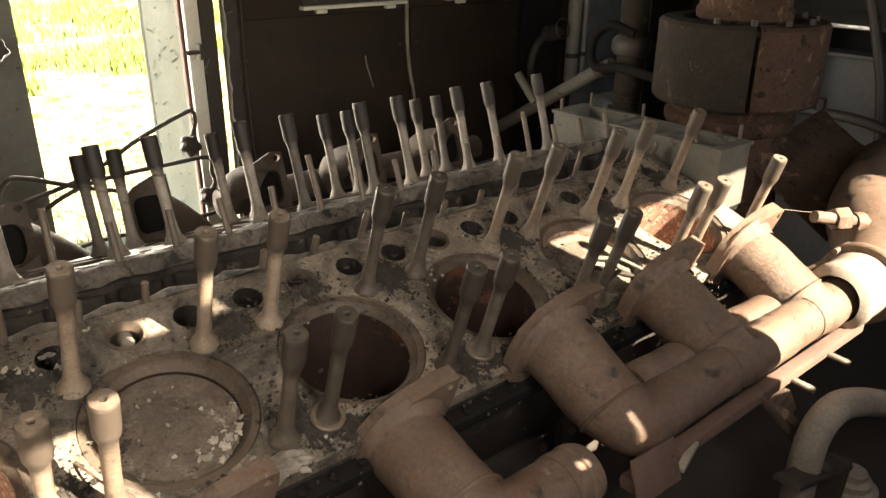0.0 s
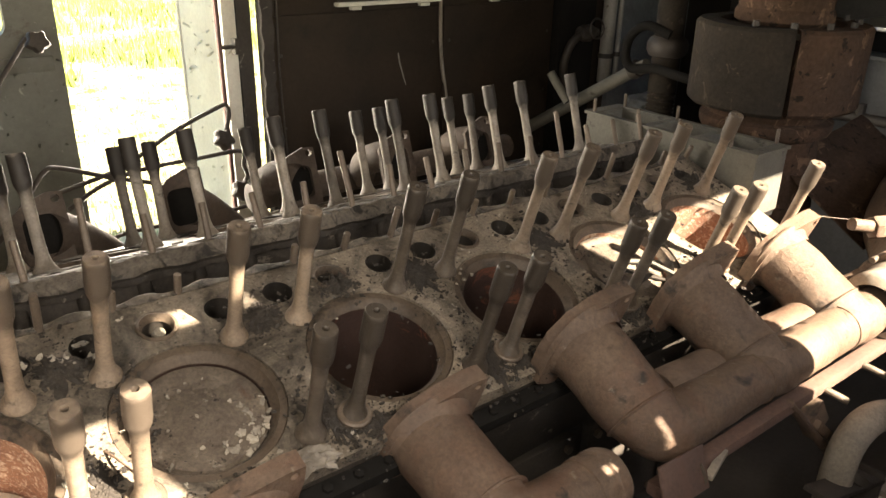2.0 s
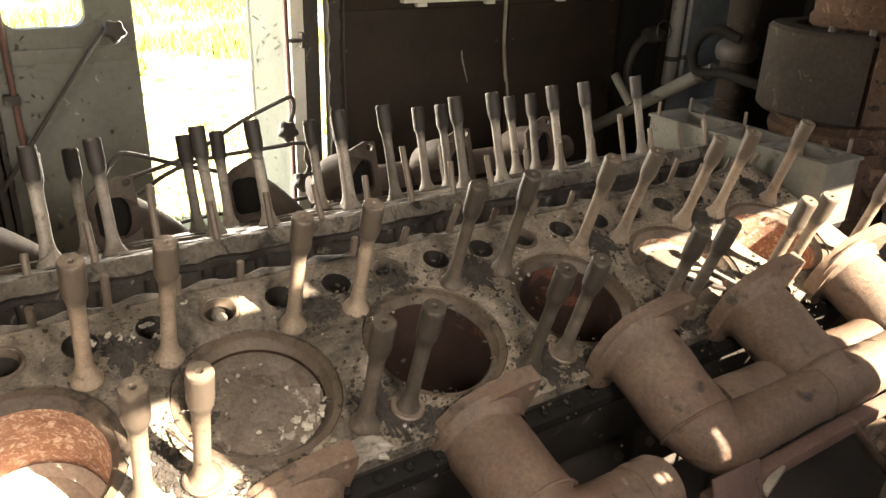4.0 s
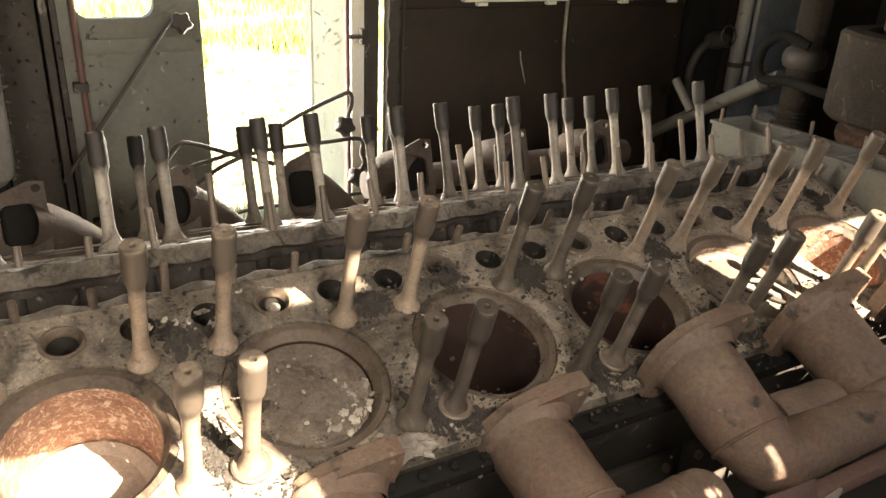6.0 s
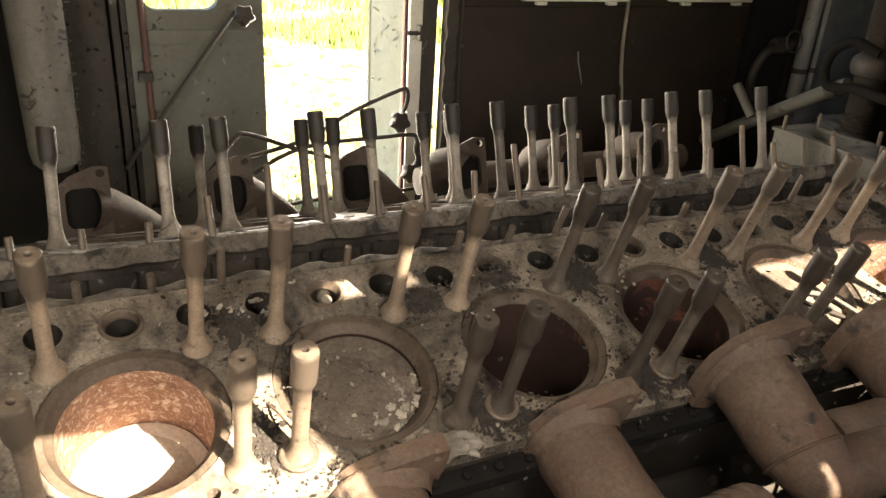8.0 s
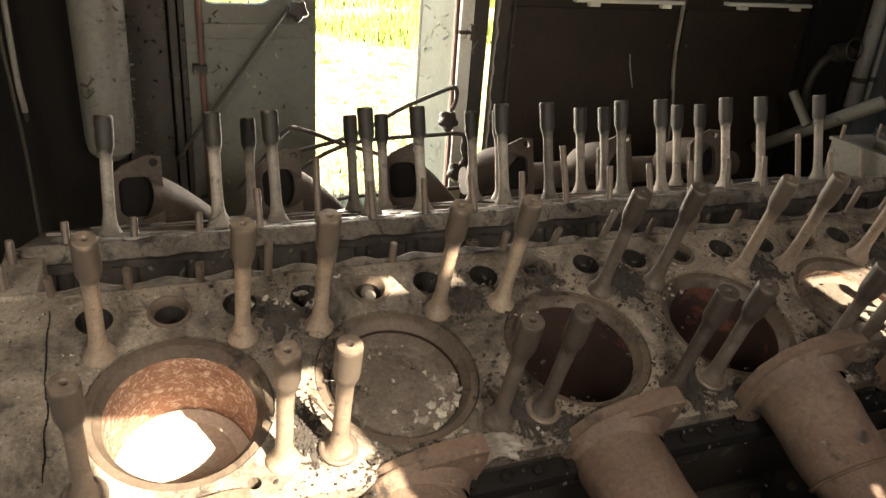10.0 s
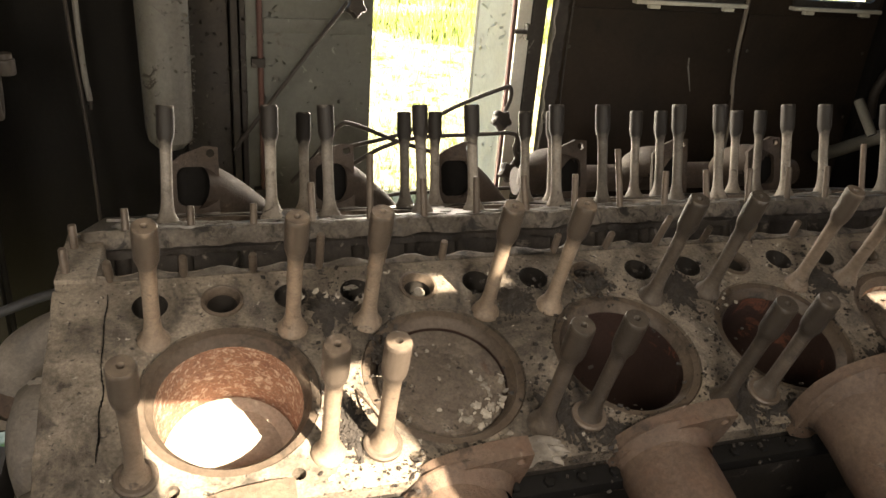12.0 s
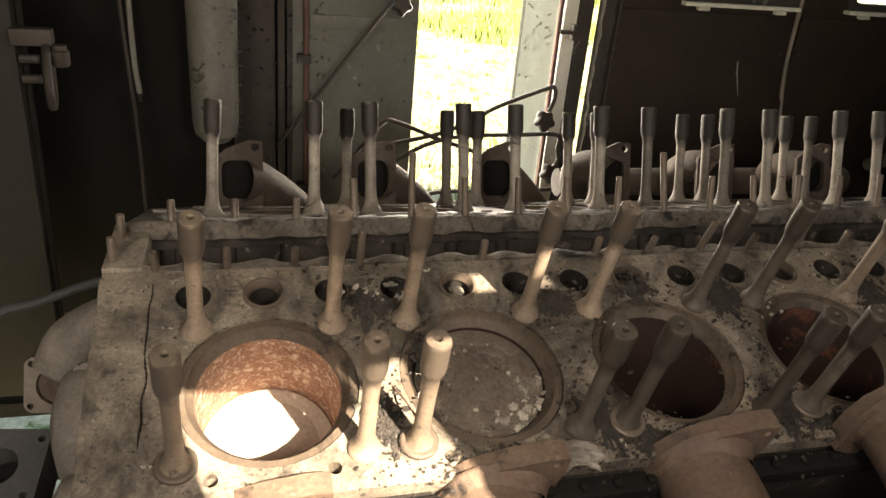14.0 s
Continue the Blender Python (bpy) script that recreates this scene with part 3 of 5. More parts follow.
for bank, sign, leans in ((near_bank, 1, LEAN_NEAR), (far_bank, -1, LEAN_FAR)):
    for k in range(6):
        for d in (-1, 1):
            for row, s, v in (("U", UP, V_UP), ("L", LOW, V_LOW)):
                if sign < 0 and row == "L" and (k, d) in ((0, -1), (5, 1)):
                    continue  # these two are gone
                tilt, side_tilt = leans[row][2 * k + (d > 0)]
                seat = bank @ pose(sign * (k * PITCH + d * s), v, 0.0)
                m = seat @ pose(0, 0, 0, tilt, side_tilt) @ pose(0, 0, 0, 0, 0, random.uniform(0, 360))
                oily = sign > 0 and (row, k, d) in (("L", 2, 1), ("L", 3, -1), ("L", 3, 1), ("L", 4, -1), ("L", 2, -1), ("L", 1, 1), ("U", 3, -1), ("U", 2, 1))
                look_ = M_OILSTUD if oily else M_HEADSTUD if sign > 0 else M_FARSTUD
                if look_.name not in studs:
                    studs[look_.name] = part("head_stud", lathe(stud_profile, 20), look_, engine, {"oily_stud_steel": "black oily waisted stud", "head_stud_steel": "dusty waisted steel stud"}.get(look_.name, "pale waisted stud with a sooty head"))
                    studs[look_.name].matrix_basis = m
                else:
                    repeat(studs[look_.name], m)
                if row == "L" and sign > 0 and d < 0:
                    if k == 0:
                        washer.matrix_basis = seat
                    else:
                        repeat(washer, seat)

# short studs along both valley edges
def rod(h):
    return lathe([(0.0078, -0.01), (0.0078, h - 0.003), (0.0065, h), (0.0, h)], 10)


short = part("short_stud", rod(0.047), M_STUD, engine)
middle = part("valley_stud", rod(0.088), M_STUD, engine, "plain steel stud along the valley")
tall = part("long_stud", rod(0.145), M_STUD, engine)
used = set()
for i in range(19):
    for bank, sign, v in ((near_bank, 1, 0.278), (far_bank, -1, 0.312)):
        if sign > 0:
            kind = middle if i % 6 == 3 else short
        else:
            kind = short if i < 3 else tall if i in (4, 9, 15) else middle
        m = bank @ pose(sign * (-0.19 + i * 0.1255), v, 0) @ pose(0, 0, 0, random.uniform(-3, 3), random.uniform(-3, 3))
        if kind.name in used:
            repeat(kind, m)
        else:
            used.add(kind.name)
            kind.matrix_basis = m
for x, y in ((-0.262, 0.02), (-0.266, -0.085)):
    repeat(short, pose(x, y, 0.152))

# ---- exhaust manifolds ----


def flange_outline(w):
    """Port flange: an ear up at one side, the top sloping down in an arch to the other."""
    h = w / 2
    return [(h, -0.105), (h + 0.006, -0.06), (h - 0.004, 0.0), (h + 0.004, 0.075), (h + 0.002, 0.108), (h - 0.03, 0.110), (0.0, 0.098), (-h * 0.55, 0.075), (-h * 0.9, 0.035), (-h, -0.01), (-h, -0.08), (-h * 0.6, -0.098), (0, -0.10)]


def manifold(label, width, drops):
    man = thing("exhaust_manifold", label, "exhaust manifold", group="exhaust manifolds")
    parts = {}

    def put(name, build, m):
        key = (name, low)
        if key in parts:
            repeat(parts[key], m)
        else:
            parts[key] = part(name, build(), M_MANI, man)
            parts[key].matrix_basis = m

    for k, drop in enumerate(drops):
        at = pose(k * PITCH, 0.329 * drop, -0.944 * drop)
        low = drop > 0
        pipe_y, pipe_z = (-0.83, -0.018) if low else (-0.797, -0.066)
        bend = ((-0.027, -0.66, 0.018), (-0.027, -0.74, -0.003), (-0.022, -0.79, -0.013)) if low else ((-0.026, -0.645, 0.014), (-0.025, -0.705, -0.02), (-0.018, -0.755, -0.046))
        put("elbow", lambda: rough_up(tube([(-0.026, -0.580, 0.042), *bend, (0.004, pipe_y + 0.006, pipe_z), (0.06, pipe_y, pipe_z), (0.15, pipe_y, pipe_z), (0.20, pipe_y, pipe_z)], [0.081, 0.079, 0.077, 0.073, 0.066, 0.060, 0.057, 0.056], 36, steps=7, caps=False), 0.003, 16), at)
        if k == 2:
            put("pipe_end", lambda: rough_up(tube([(0.14 + 0.01 * i, pipe_y, pipe_z) for i in range(8)], 0.0562, 32, curve=False), 0.002, 14), at)
        else:
            put("pipe", lambda: rough_up(tube([(0.16 + 0.04 * i, pipe_y, pipe_z) for i in range(8)], 0.0562, 32, curve=False), 0.002, 14), at)
        if k == 2:
            put("coupling", lambda: lathe([(0.052, -0.032), (0.061, -0.030), (0.062, -0.012), (0.056, -0.008), (0.056, 0.008), (0.062, 0.012), (0.061, 0.030), (0.052, 0.032)], 32, m=pose(0.168, pipe_y, pipe_z, 0, 90)), at)
        if k != 2:
            put("joint_ring", lambda: lathe([(0.054, -0.004), (0.058, -0.003), (0.0588, 0.0), (0.058, 0.003), (0.054, 0.004)], 32, m=pose(0.30, pipe_y, pipe_z, 0, 90)), at)
        put("weld_seam", lambda: lathe([(0.070, -0.004), (0.0765, -0.003), (0.0785, 0.0), (0.0765, 0.003), (0.070, 0.004)], 36, m=pose(-0.022, *((-0.775, -0.010, 90 + 14) if low else (-0.752, -0.045, 90 + 30)))), at)
        if drop == 0.0:
            put("saddle", lambda: rough_up(tube([(0.09, -0.722, -0.075), (0.16, -0.728, -0.07), (0.25, -0.728, -0.07)], 0.058, 20), 0.003, 16), at)
        put("collar", lambda: lathe([(0.075, 0.0), (0.097, 0.0), (0.098, 0.005), (0.093, 0.016), (0.083, 0.030), (0.079, 0.042)], 36, m=pose(-0.02, -0.580, 0.042, 90 + ANGLE)), at)
        put("flange", lambda: plate(flange_outline(width), [rounded(width * 0.56, 0.10, 0.028), ring(width / 2 - 0.016, 0.092, 0.0085, 12), ring(width / 2 - 0.012, -0.082, 0.0085, 12)], -0.010, 0.026), at @ pose(-0.02, -0.571, 0.045, 90 + ANGLE))
    return man


def far_manifold(label, ks, kind):
    """The sections beside the far bank: sloping cones, or arches that rise from one pipe."""
    man = thing("exhaust_manifold", label, "exhaust manifold", group="exhaust manifolds")
    parts = {}
    for k in ks:
        at = pose(k * PITCH + OFFSET - 0.055, 0, 0)
        paths = {"cone": [(0.0, 0.597, 0.05), (0.045, 0.63, 0.028), (0.13, 0.68, -0.045), (0.22, 0.72, -0.14)], "arch": [(0.0, 0.60, 0.06), (-0.03, 0.64, 0.072), (-0.055, 0.70, 0.04), (-0.045, 0.75, -0.03)]}
        builds = {
            "elbow": lambda: rough_up(tube(paths[kind], [0.062, 0.064, 0.056, 0.05] if kind == "cone" else [0.052, 0.052, 0.048, 0.045], 28, steps=7, caps=False), 0.002, 14),
            "flange": lambda: plate([(0.064, -0.088), (0.066, 0.0), (0.066, 0.104), (0.03, 0.108), (-0.03, 0.085), (-0.064, 0.058), (-0.066, -0.02), (-0.064, -0.094), (0.0, -0.096)], [rounded(0.088, 0.105, 0.024), ring(0.046, 0.088, 0.011, 12)], -0.008, 0.008),
            # Added black disc that paints the darkness inside the flange opening.
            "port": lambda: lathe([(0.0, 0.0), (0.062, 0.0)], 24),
            "pipe": lambda: tube([(-0.09, 0.77, -0.03 if kind == "arch" else -0.16), (0.30, 0.77, -0.03 if kind == "arch" else -0.16)], 0.06 if kind == "cone" else 0.047, 24, curve=False),
        }
        for name, build in builds.items():
            m = at @ pose(0, 0.588, 0.055, 90 - ANGLE) if name == "flange" else at @ pose(0, 0.612, 0.05, 90 - ANGLE) if name == "port" else at
            if name in parts:
                repeat(parts[name], m)
            else:
                parts[name] = part(name, build(), M_BLACK if name == "port" else M_DARKCAST, man)
                parts[name].matrix_basis = m


manifold("dusty brown cast exhaust manifold bolted along the bank", 0.20, (0.14, 0.115, 0.085, 0.0, 0.0, 0.0))
far_manifold("dark cast exhaust branches hanging beside the far bank", (0, 1, 2), "cone")
far_manifold("dark cast exhaust manifold with arched branches", (3, 4, 5), "arch")

# ---- fittings of the near side ----
rail = thing("drip_rail", "pinkish-brown steel channel under the exhaust manifold", "rail")
bm = box(bmesh.new(), 1.02, 2.0, -0.868, -0.835, -0.148, -0.118, bevel=0.006)
part("channel", bm, M_RAIL, rail)
bolt_bm = lathe([(0.0, -0.02), (0.009, -0.02), (0.009, 0.055), (0.007, 0.058), (0.0, 0.058)], 10)
for i, x in enumerate((1.62, 1.80)):
    m = pose(x, -0.862, -0.14, 100, 0, 12)
    if i == 0:
        peg = part("peg", bolt_bm, M_STUD, rail)
        peg.matrix_basis = m
    else:
        repeat(peg, m)
part("bracket", box(bmesh.new(), -0.075, 0.075, -0.003, 0.003, -0.05, 0.035, m=pose(1.075, -0.874, -0.105, -24, 8, 4), bevel=0.001), M_RAIL, rail, "bent pink-brown sheet bracket")
part("bracket", box(bmesh.new(), -0.04, 0.04, -0.008, 0.008, -0.006, 0.006, m=pose(1.185, -0.875, -0.135, 0, -12, 14), bevel=0.001), M_GREYP, rail, "pale flat bar")
part("hook", tube([(1.13, -0.872, -0.11), (1.135, -0.886, -0.14), (1.128, -0.882, -0.16), (1.117, -0.878, -0.152)], 0.004, 8), M_STUD, rail)

# the end of the manifold: bellows, clamp ring and the duct beyond
duct = thing("exhaust_duct", "rusty exhaust duct with a bellows and a clamp ring", "duct")
prof = [(0.064, -0.02), (0.082, -0.01), (0.089, 0.0), (0.090, 0.02), (0.086, 0.03), (0.088, 0.06), (0.085, 0.075), (0.090, 0.09), (0.092, 0.13)]
part("bellows", rough_up(lathe(prof, 40, m=pose(1.935, -0.808, -0.05, 0, 90)), 0.002, 14), M_GREYP, duct, "dusty grey rubber sleeve")
clamp = part("clamp_ring", lathe([(0.090, 0), (0.108, 0.0), (0.112, 0.005), (0.112, 0.020), (0.108, 0.026), (0.090, 0.026)], 40, m=pose(2.055, -0.808, -0.05, 0, 90)), M_MANI, duct)
part("pipe", rough_up(tube([(2.07, -0.808, -0.05), (2.17, -0.80, -0.035), (2.31, -0.735, -0.01), (2.46, -0.655, -0.005), (2.70, -0.58, 0.0), (3.0, -0.50, 0.0)], [0.095, 0.105, 0.115, 0.12, 0.125, 0.13], 36), 0.003, 9), M_MANI, duct)
for a in (40, 150, 260):
    c, s = math.cos(radians(a)), math.sin(radians(a))
    part("clamp_bolt", tube([(2.03, -0.808 + 0.104 * s, -0.05 + 0.104 * c), (2.11, -0.808 + 0.104 * s, -0.05 + 0.104 * c)], 0.008, 10, curve=False), M_STUD, clamp)
wire = thing("lock_wire", "thin wire strung from the manifold to the duct", "wire")
part("strand", tube([(1.925, -0.597, 0.135), (2.02, -0.643, 0.118), (2.13, -0.695, 0.098)], 0.001, 6), M_STUD, wire)
fit = thing("pipe_union", "dusty brass pipe union beside the duct", "pipe fitting")
part("tube", tube([(2.04, -0.665, 0.105), (2.10, -0.69, 0.092), (2.18, -0.73, 0.075), (2.30, -0.79, 0.03)], 0.017, 14), M_MANI, fit)
part("nut", lathe([(0.0, -0.022), (0.030, -0.022), (0.033, -0.017), (0.033, 0.017), (0.030, 0.022), (0.0, 0.022)], 6, m=pose(2.125, -0.70, 0.088, 0, 90, -28)), M_MANI, fit)
part("nut", lathe([(0.0, -0.016), (0.026, -0.016), (0.027, 0.012), (0.024, 0.016), (0.0, 0.016)], 20, m=pose(2.18, -0.728, 0.076, 0, 90, -28)), M_MANI, fit)

# grey pipe, filter pot and levers low down beside the crankcase
low = thing("water_pipe", "grey bent water pipe beside the crankcase", "pipe")
part("bend", tube([(1.585, -0.95, -0.75), (1.585, -0.95, -0.5), (1.582, -0.95, -0.33), (1.603, -0.95, -0.232), (1.69, -0.95, -0.205), (1.837, -0.95, -0.252), (2.053, -0.95, -0.352), (2.5, -0.95, -0.56)], 0.036, 22), M_GREYP, low)
part("strap", lathe([(0.049, -0.012), (0.053, -0.01), (0.053, 0.01), (0.049, 0.012)], 24, m=pose(1.64, -0.95, -0.335, 0, 40)), M_IRON, low)
pot = thing("filter_pot", "small grey filter pot with a ribbed cap", "filter")
part("bowl", lathe([(0.0, -0.75), (0.06, -0.75), (0.066, -0.73), (0.066, -0.50), (0.058, -0.49)], 24, m=Matrix.Translation((1.83, -0.98, 0))), M_BLOCK, pot)
part("cap", lathe([(0.066, -0.505), (0.068, -0.50), (0.068, -0.485), (0.05, -0.478), (0.05, -0.462), (0.035, -0.456), (0.035, -0.44), (0.0, -0.436)], 24, m=Matrix.Translation((1.83, -0.98, 0))), M_GREYP, pot)
lever = thing("control_lever", "dusty iron control lever and clevis below the manifold", "lever")
part("rod", tube([(1.47, -0.86, -0.12), (1.60, -0.86, -0.24), (1.72, -0.87, -0.36)], 0.011, 10), M_MANI, lever)
part("clevis", box(bmesh.new(), -0.035, 0.035, -0.016, 0.016, -0.05, 0.05, m=pose(1.66, -0.84, -0.25, 0, -38), bevel=0.006), M_MANI, lever)
part("arm", box(bmesh.new(), -0.012, 0.012, -0.012, 0.012, -0.09, 0.09, m=pose(1.70, -0.86, -0.30, 0, -50), bevel=0.004), M_MANI, lever)
brk = thing("pipe_bracket", "black angle-iron bracket across the water pipe", "bracket")
part("plate", box(bmesh.new(), -0.16, 0.16, -0.03, 0.03, -0.006, 0.006, m=pose(1.60, -0.97, -0.33, 0, 18), bevel=0.002), M_IRON, brk)
part("web", box(bmesh.new(), 0.05, 0.062, -0.03, 0.03, -0.2, 0.0, m=pose(1.68, -0.97, -0.345, 0, 6), bevel=0.002), M_IRON, brk)
cover = thing("side_cover", "dark crankcase side cover panel", "cover panel", group="crankcase side covers")
pan = part("panel", box(bmesh.new(), -0.16, 0.16, -0.452, -0.425, -0.72, -0.36, bevel=0.008), M_BLOCK, cover)
for px in (-0.13, 0.13):
    for pz in (-0.69, -0.39):
        part("bolt", lathe([(0.0, 0.0), (0.012, 0.0), (0.012, 0.012), (0.0, 0.012)], 6, m=pose(px, -0.452, pz, 90)), M_STUD, pan)
for k in range(1, 6):
    copy_thing(cover, pose(k * PITCH, 0, 0))

# ---- grey housing across the end of the engine ----
housing = thing("end_housing", "grey cast housing with open compartments bolted across the engine end", "housing")
outer = [(2.095, -0.335), (2.265, -0.335), (2.265, 0.335), (2.095, 0.335)]
wells = [[(2.112, y0), (2.248, y0), (2.248, y1), (2.112, y1)] for y0, y1 in ((-0.30, -0.13), (-0.10, 0.06), (0.09, 0.30))]
part("body", plate(outer, wells, 0.0, 0.195), M_GREY, housing, "pale grey cast box")
part("bottom", box(bmesh.new(), 2.10, 2.26, -0.33, 0.33, -0.02, -0.002), M_BLACK, housing)
part("lip", plate([(2.088, -0.342), (2.272, -0.342), (2.272, 0.342), (2.088, 0.342)], wells, 0.196, 0.206), M_GREY, housing)
peg = None
for x, y in ((2.105, -0.24), (2.105, -0.05), (2.105, 0.12), (2.105, 0.31), (2.257, -0.30), (2.257, -0.12), (2.257, 0.07), (2.257, 0.30)):
    m = pose(x, y, 0.206)
    if peg is None:
        peg = part("bolt", lathe([(0.006, 0.0), (0.006, 0.045), (0.0, 0.046)], 8), M_STUD, housing)
        peg.matrix_basis = m
    else:
        repeat(peg, m)
ear = thing("pale_bracket", "pale grey bracket lying at the foot of the housing", "bracket")
part("strip", box(bmesh.new(), -0.06, 0.06, -0.02, 0.02, -0.006, 0.006, m=pose(2.03, -0.50, 0.015, 19, 0, 35), bevel=0.004), M_GREY, ear)

# ---- drum over the far end ----
drum = thing("exhaust_drum", "brown lagged exhaust drum with peeling skin and a seam", "drum")
D = Matrix.Translation((2.588, -0.063, 0))


def arc_shell(a0, a1, r0, r1, z0, z1, n, m):
    """Part of a thick round shell between two angles."""
    bm = bmesh.new()
    prof = [(r0, z0), (r1 - 0.012, z0), (r1, z0 + 0.012), (r1, z1 - 0.012), (r1 - 0.012, z1), (r0, z1)]
    rows = []
    for i in range(n + 1):
        a = radians(a0 + (a1 - a0) * i / n)
        rows.append([bm.verts.new(m @ Vector((r * math.cos(a), r * math.sin(a), z))) for r, z in prof])
    k = len(prof)
    for p, q in zip(rows, rows[1:]):
        for j in range(k):
            bm.faces.new((p[j], p[(j + 1) % k], q[(j + 1) % k], q[j]))
    bm.faces.new(rows[0][::-1])
    bm.faces.new(rows[-1])
    return bm


shell = part("shell_half", rough_up(arc_shell(-138, 40, 0.2, 0.284, 0.255, 0.53, 44, D), 0.004, 8), M_DRUM, drum, "rust-brown shell half with peeling skin")
part("shell_half", rough_up(arc_shell(43, 219, 0.2, 0.278, 0.25, 0.53, 44, D), 0.004, 8), M_DRUMG, drum, "grey-brown shell half")
part("neck", rough_up(lathe([(0.14, 0.52), (0.16, 0.535), (0.16, 0.56), (0.15, 0.575), (0.165, 0.8), (0.2, 1.44)], 36, m=D), 0.003, 9), M_DRUM, drum)
part("lower_ring", lathe([(0.19, 0.15), (0.215, 0.16), (0.225, 0.18), (0.225, 0.205), (0.20, 0.215), (0.20, 0.24), (0.21, 0.258)], 40, m=D), M_DRUM, drum)
part("foot", rough_up(lathe([(0.23, -0.74), (0.21, -0.1), (0.19, 0.06), (0.19, 0.15)], 40, m=D), 0.006, 7), M_DRUM, drum)
for i in range(7):
    a = radians(-170 + i * 28)
    part("bolt", lathe([(0.0, 0.0), (0.011, 0.0), (0.011, 0.018), (0.0, 0.018)], 6, m=D @ pose(0.235 * math.cos(a), 0.235 * math.sin(a), 0.53)), M_IRON, shell)
part("lid", rough_up(lathe([(0.13, 0.505), (0.2, 0.512), (0.268, 0.518), (0.27, 0.50)], 40, m=D), 0.004, 12), M_DRUMG, drum)
skirt = thing("heat_shield", "rust-brown sheet shield under the drum", "shield")
bm = bmesh.new()
bmesh.ops.create_grid(bm, x_segments=20, y_segments=20, size=0.5)
for v in bm.verts:
    x, y = v.co.x, v.co.y
    v.co = Vector((2.78 + x * 0.55, -0.36 + y * 0.34, 0.02 + 0.20 * y + 0.10 * x + 0.012 * noise.noise(v.co * 6)))
bmesh.ops.solidify(bm, geom=bm.faces[:], thickness=0.006)
part("sheet", bm, M_DRUM, skirt)
part("stiffener", tube([(2.5, -0.53, -0.06), (2.78, -0.535, -0.03), (3.05, -0.53, -0.0)], 0.012, 8), M_DRUM, skirt)

# ---- pipes, hose and strut at the far end ----
hose = thing("hose_loop", "black rubber hose looped round a vertical pipe", "hose")
part("loop", tube([(2.75, 0.50, 0.40), (2.72, 0.60, 0.43), (2.70, 0.665, 0.38), (2.70, 0.68, 0.30), (2.70, 0.64, 0.25), (2.70, 0.52, 0.265), (2.70, 0.40, 0.255), (2.72, 0.3, 0.24)], 0.020, 12), M_BLACK, hose)
strut = thing("gas_pipe", "dusty brown pipe slanting up to the hose", "pipe")
part("tube", tube([(2.75, 1.30, -0.16), (2.75, 0.66, 0.235), (2.75, 0.60, 0.262)], 0.030, 16, curve=False), M_GREY, strut)
part("collar", lathe([(0.031, -0.02), (0.040, -0.018), (0.040, 0.018), (0.031, 0.02)], 18, m=pose(2.75, 0.66, 0.235, 58)), M_IRON, strut)
part("stub", tube([(2.60, 1.02, 0.18), (2.62, 0.92, 0.06)], 0.020, 12, curve=False), M_GREY, strut)
col = thing("corrugated_column", "dark vertical pipe with a corrugated lower sleeve", "pipe")
part("pipe", tube([(2.80, 0.545, 0.16), (2.80, 0.545, 1.44)], 0.06, 20, curve=False), M_DRUMG, col)
prof = []
for i in range(23):
    prof.append((0.052 + (0.009 if i % 2 else 0), -0.02 + i * 0.009))
part("sleeve", lathe(prof, 24, m=Matrix.Translation((2.80, 0.545, -0.02))), M_DRUMG, col)
part("joint", lathe([(0.05, 0.30), (0.075, 0.31), (0.085, 0.33), (0.085, 0.36), (0.075, 0.38), (0.06, 0.39)], 20, m=Matrix.Translation((2.80, 0.545, 0))), M_IRON, col)
for x, r, lab in ((3.30, 0.036, "pale grey vertical pipe on the wall"), (3.39, 0.013, "thin pale vertical conduit on the wall")):
    p = thing("wall_pipe", lab, "pipe", group="pipes on the wall")
    part("tube", tube([(x, 1.30, 0.02), (x, 1.30, 1.44)], r, 16, curve=False), M_PIPEW, p)
    part("clip", lathe([(r + 0.001, -0.012), (r + 0.006, -0.012), (r + 0.006, 0.012), (r + 0.001, 0.012)], 16, m=Matrix.Translation((x, 1.30, 0.16))), M_IRON, p)
valve = thing("wall_valve", "black curved pipe and valve on the dark wall", "valve")
part("bend", tube([(3.02, 1.32, 0.02), (2.98, 1.30, 0.14), (3.02, 1.29, 0.25), (3.12, 1.29, 0.29), (3.2, 1.29, 0.29)], 0.022, 12), M_IRON, valve)
part("body", lathe([(0.0, -0.05), (0.035, -0.05), (0.045, -0.02), (0.045, 0.02), (0.03, 0.05), (0.0, 0.05)], 16, m=pose(3.12, 1.29, 0.29, 0, 90)), M_IRON, valve)
part("wheel", lathe([(0.05, -0.006), (0.056, 0.0), (0.05, 0.006), (0.044, 0.0), (0.05, -0.006)], 20, m=pose(3.12, 1.22, 0.32, 80)), M_IRON, valve)
cab = thing("steel_cabinet", "dark steel cabinet with a bright metal ledge", "cabinet")
part("body", box(bmesh.new(), 3.62, 4.2, -0.75, 0.22, -0.75, 0.29, bevel=0.01), M_GREYD, cab)
part("ledge", box(bmesh.new(), 3.58, 4.2, -0.78, 0.24, 0.292, 0.31, bevel=0.004), M_GREYD, cab)
part("upper", box(bmesh.new(), 3.70, 4.2, -0.75, 0.22, 0.312, 0.41, bevel=0.008), M_BLACK, cab)
part("top_ledge", box(bmesh.new(), 3.60, 4.2, -0.78, 0.24, 0.412, 0.43, bevel=0.004), M_STEEL, cab)
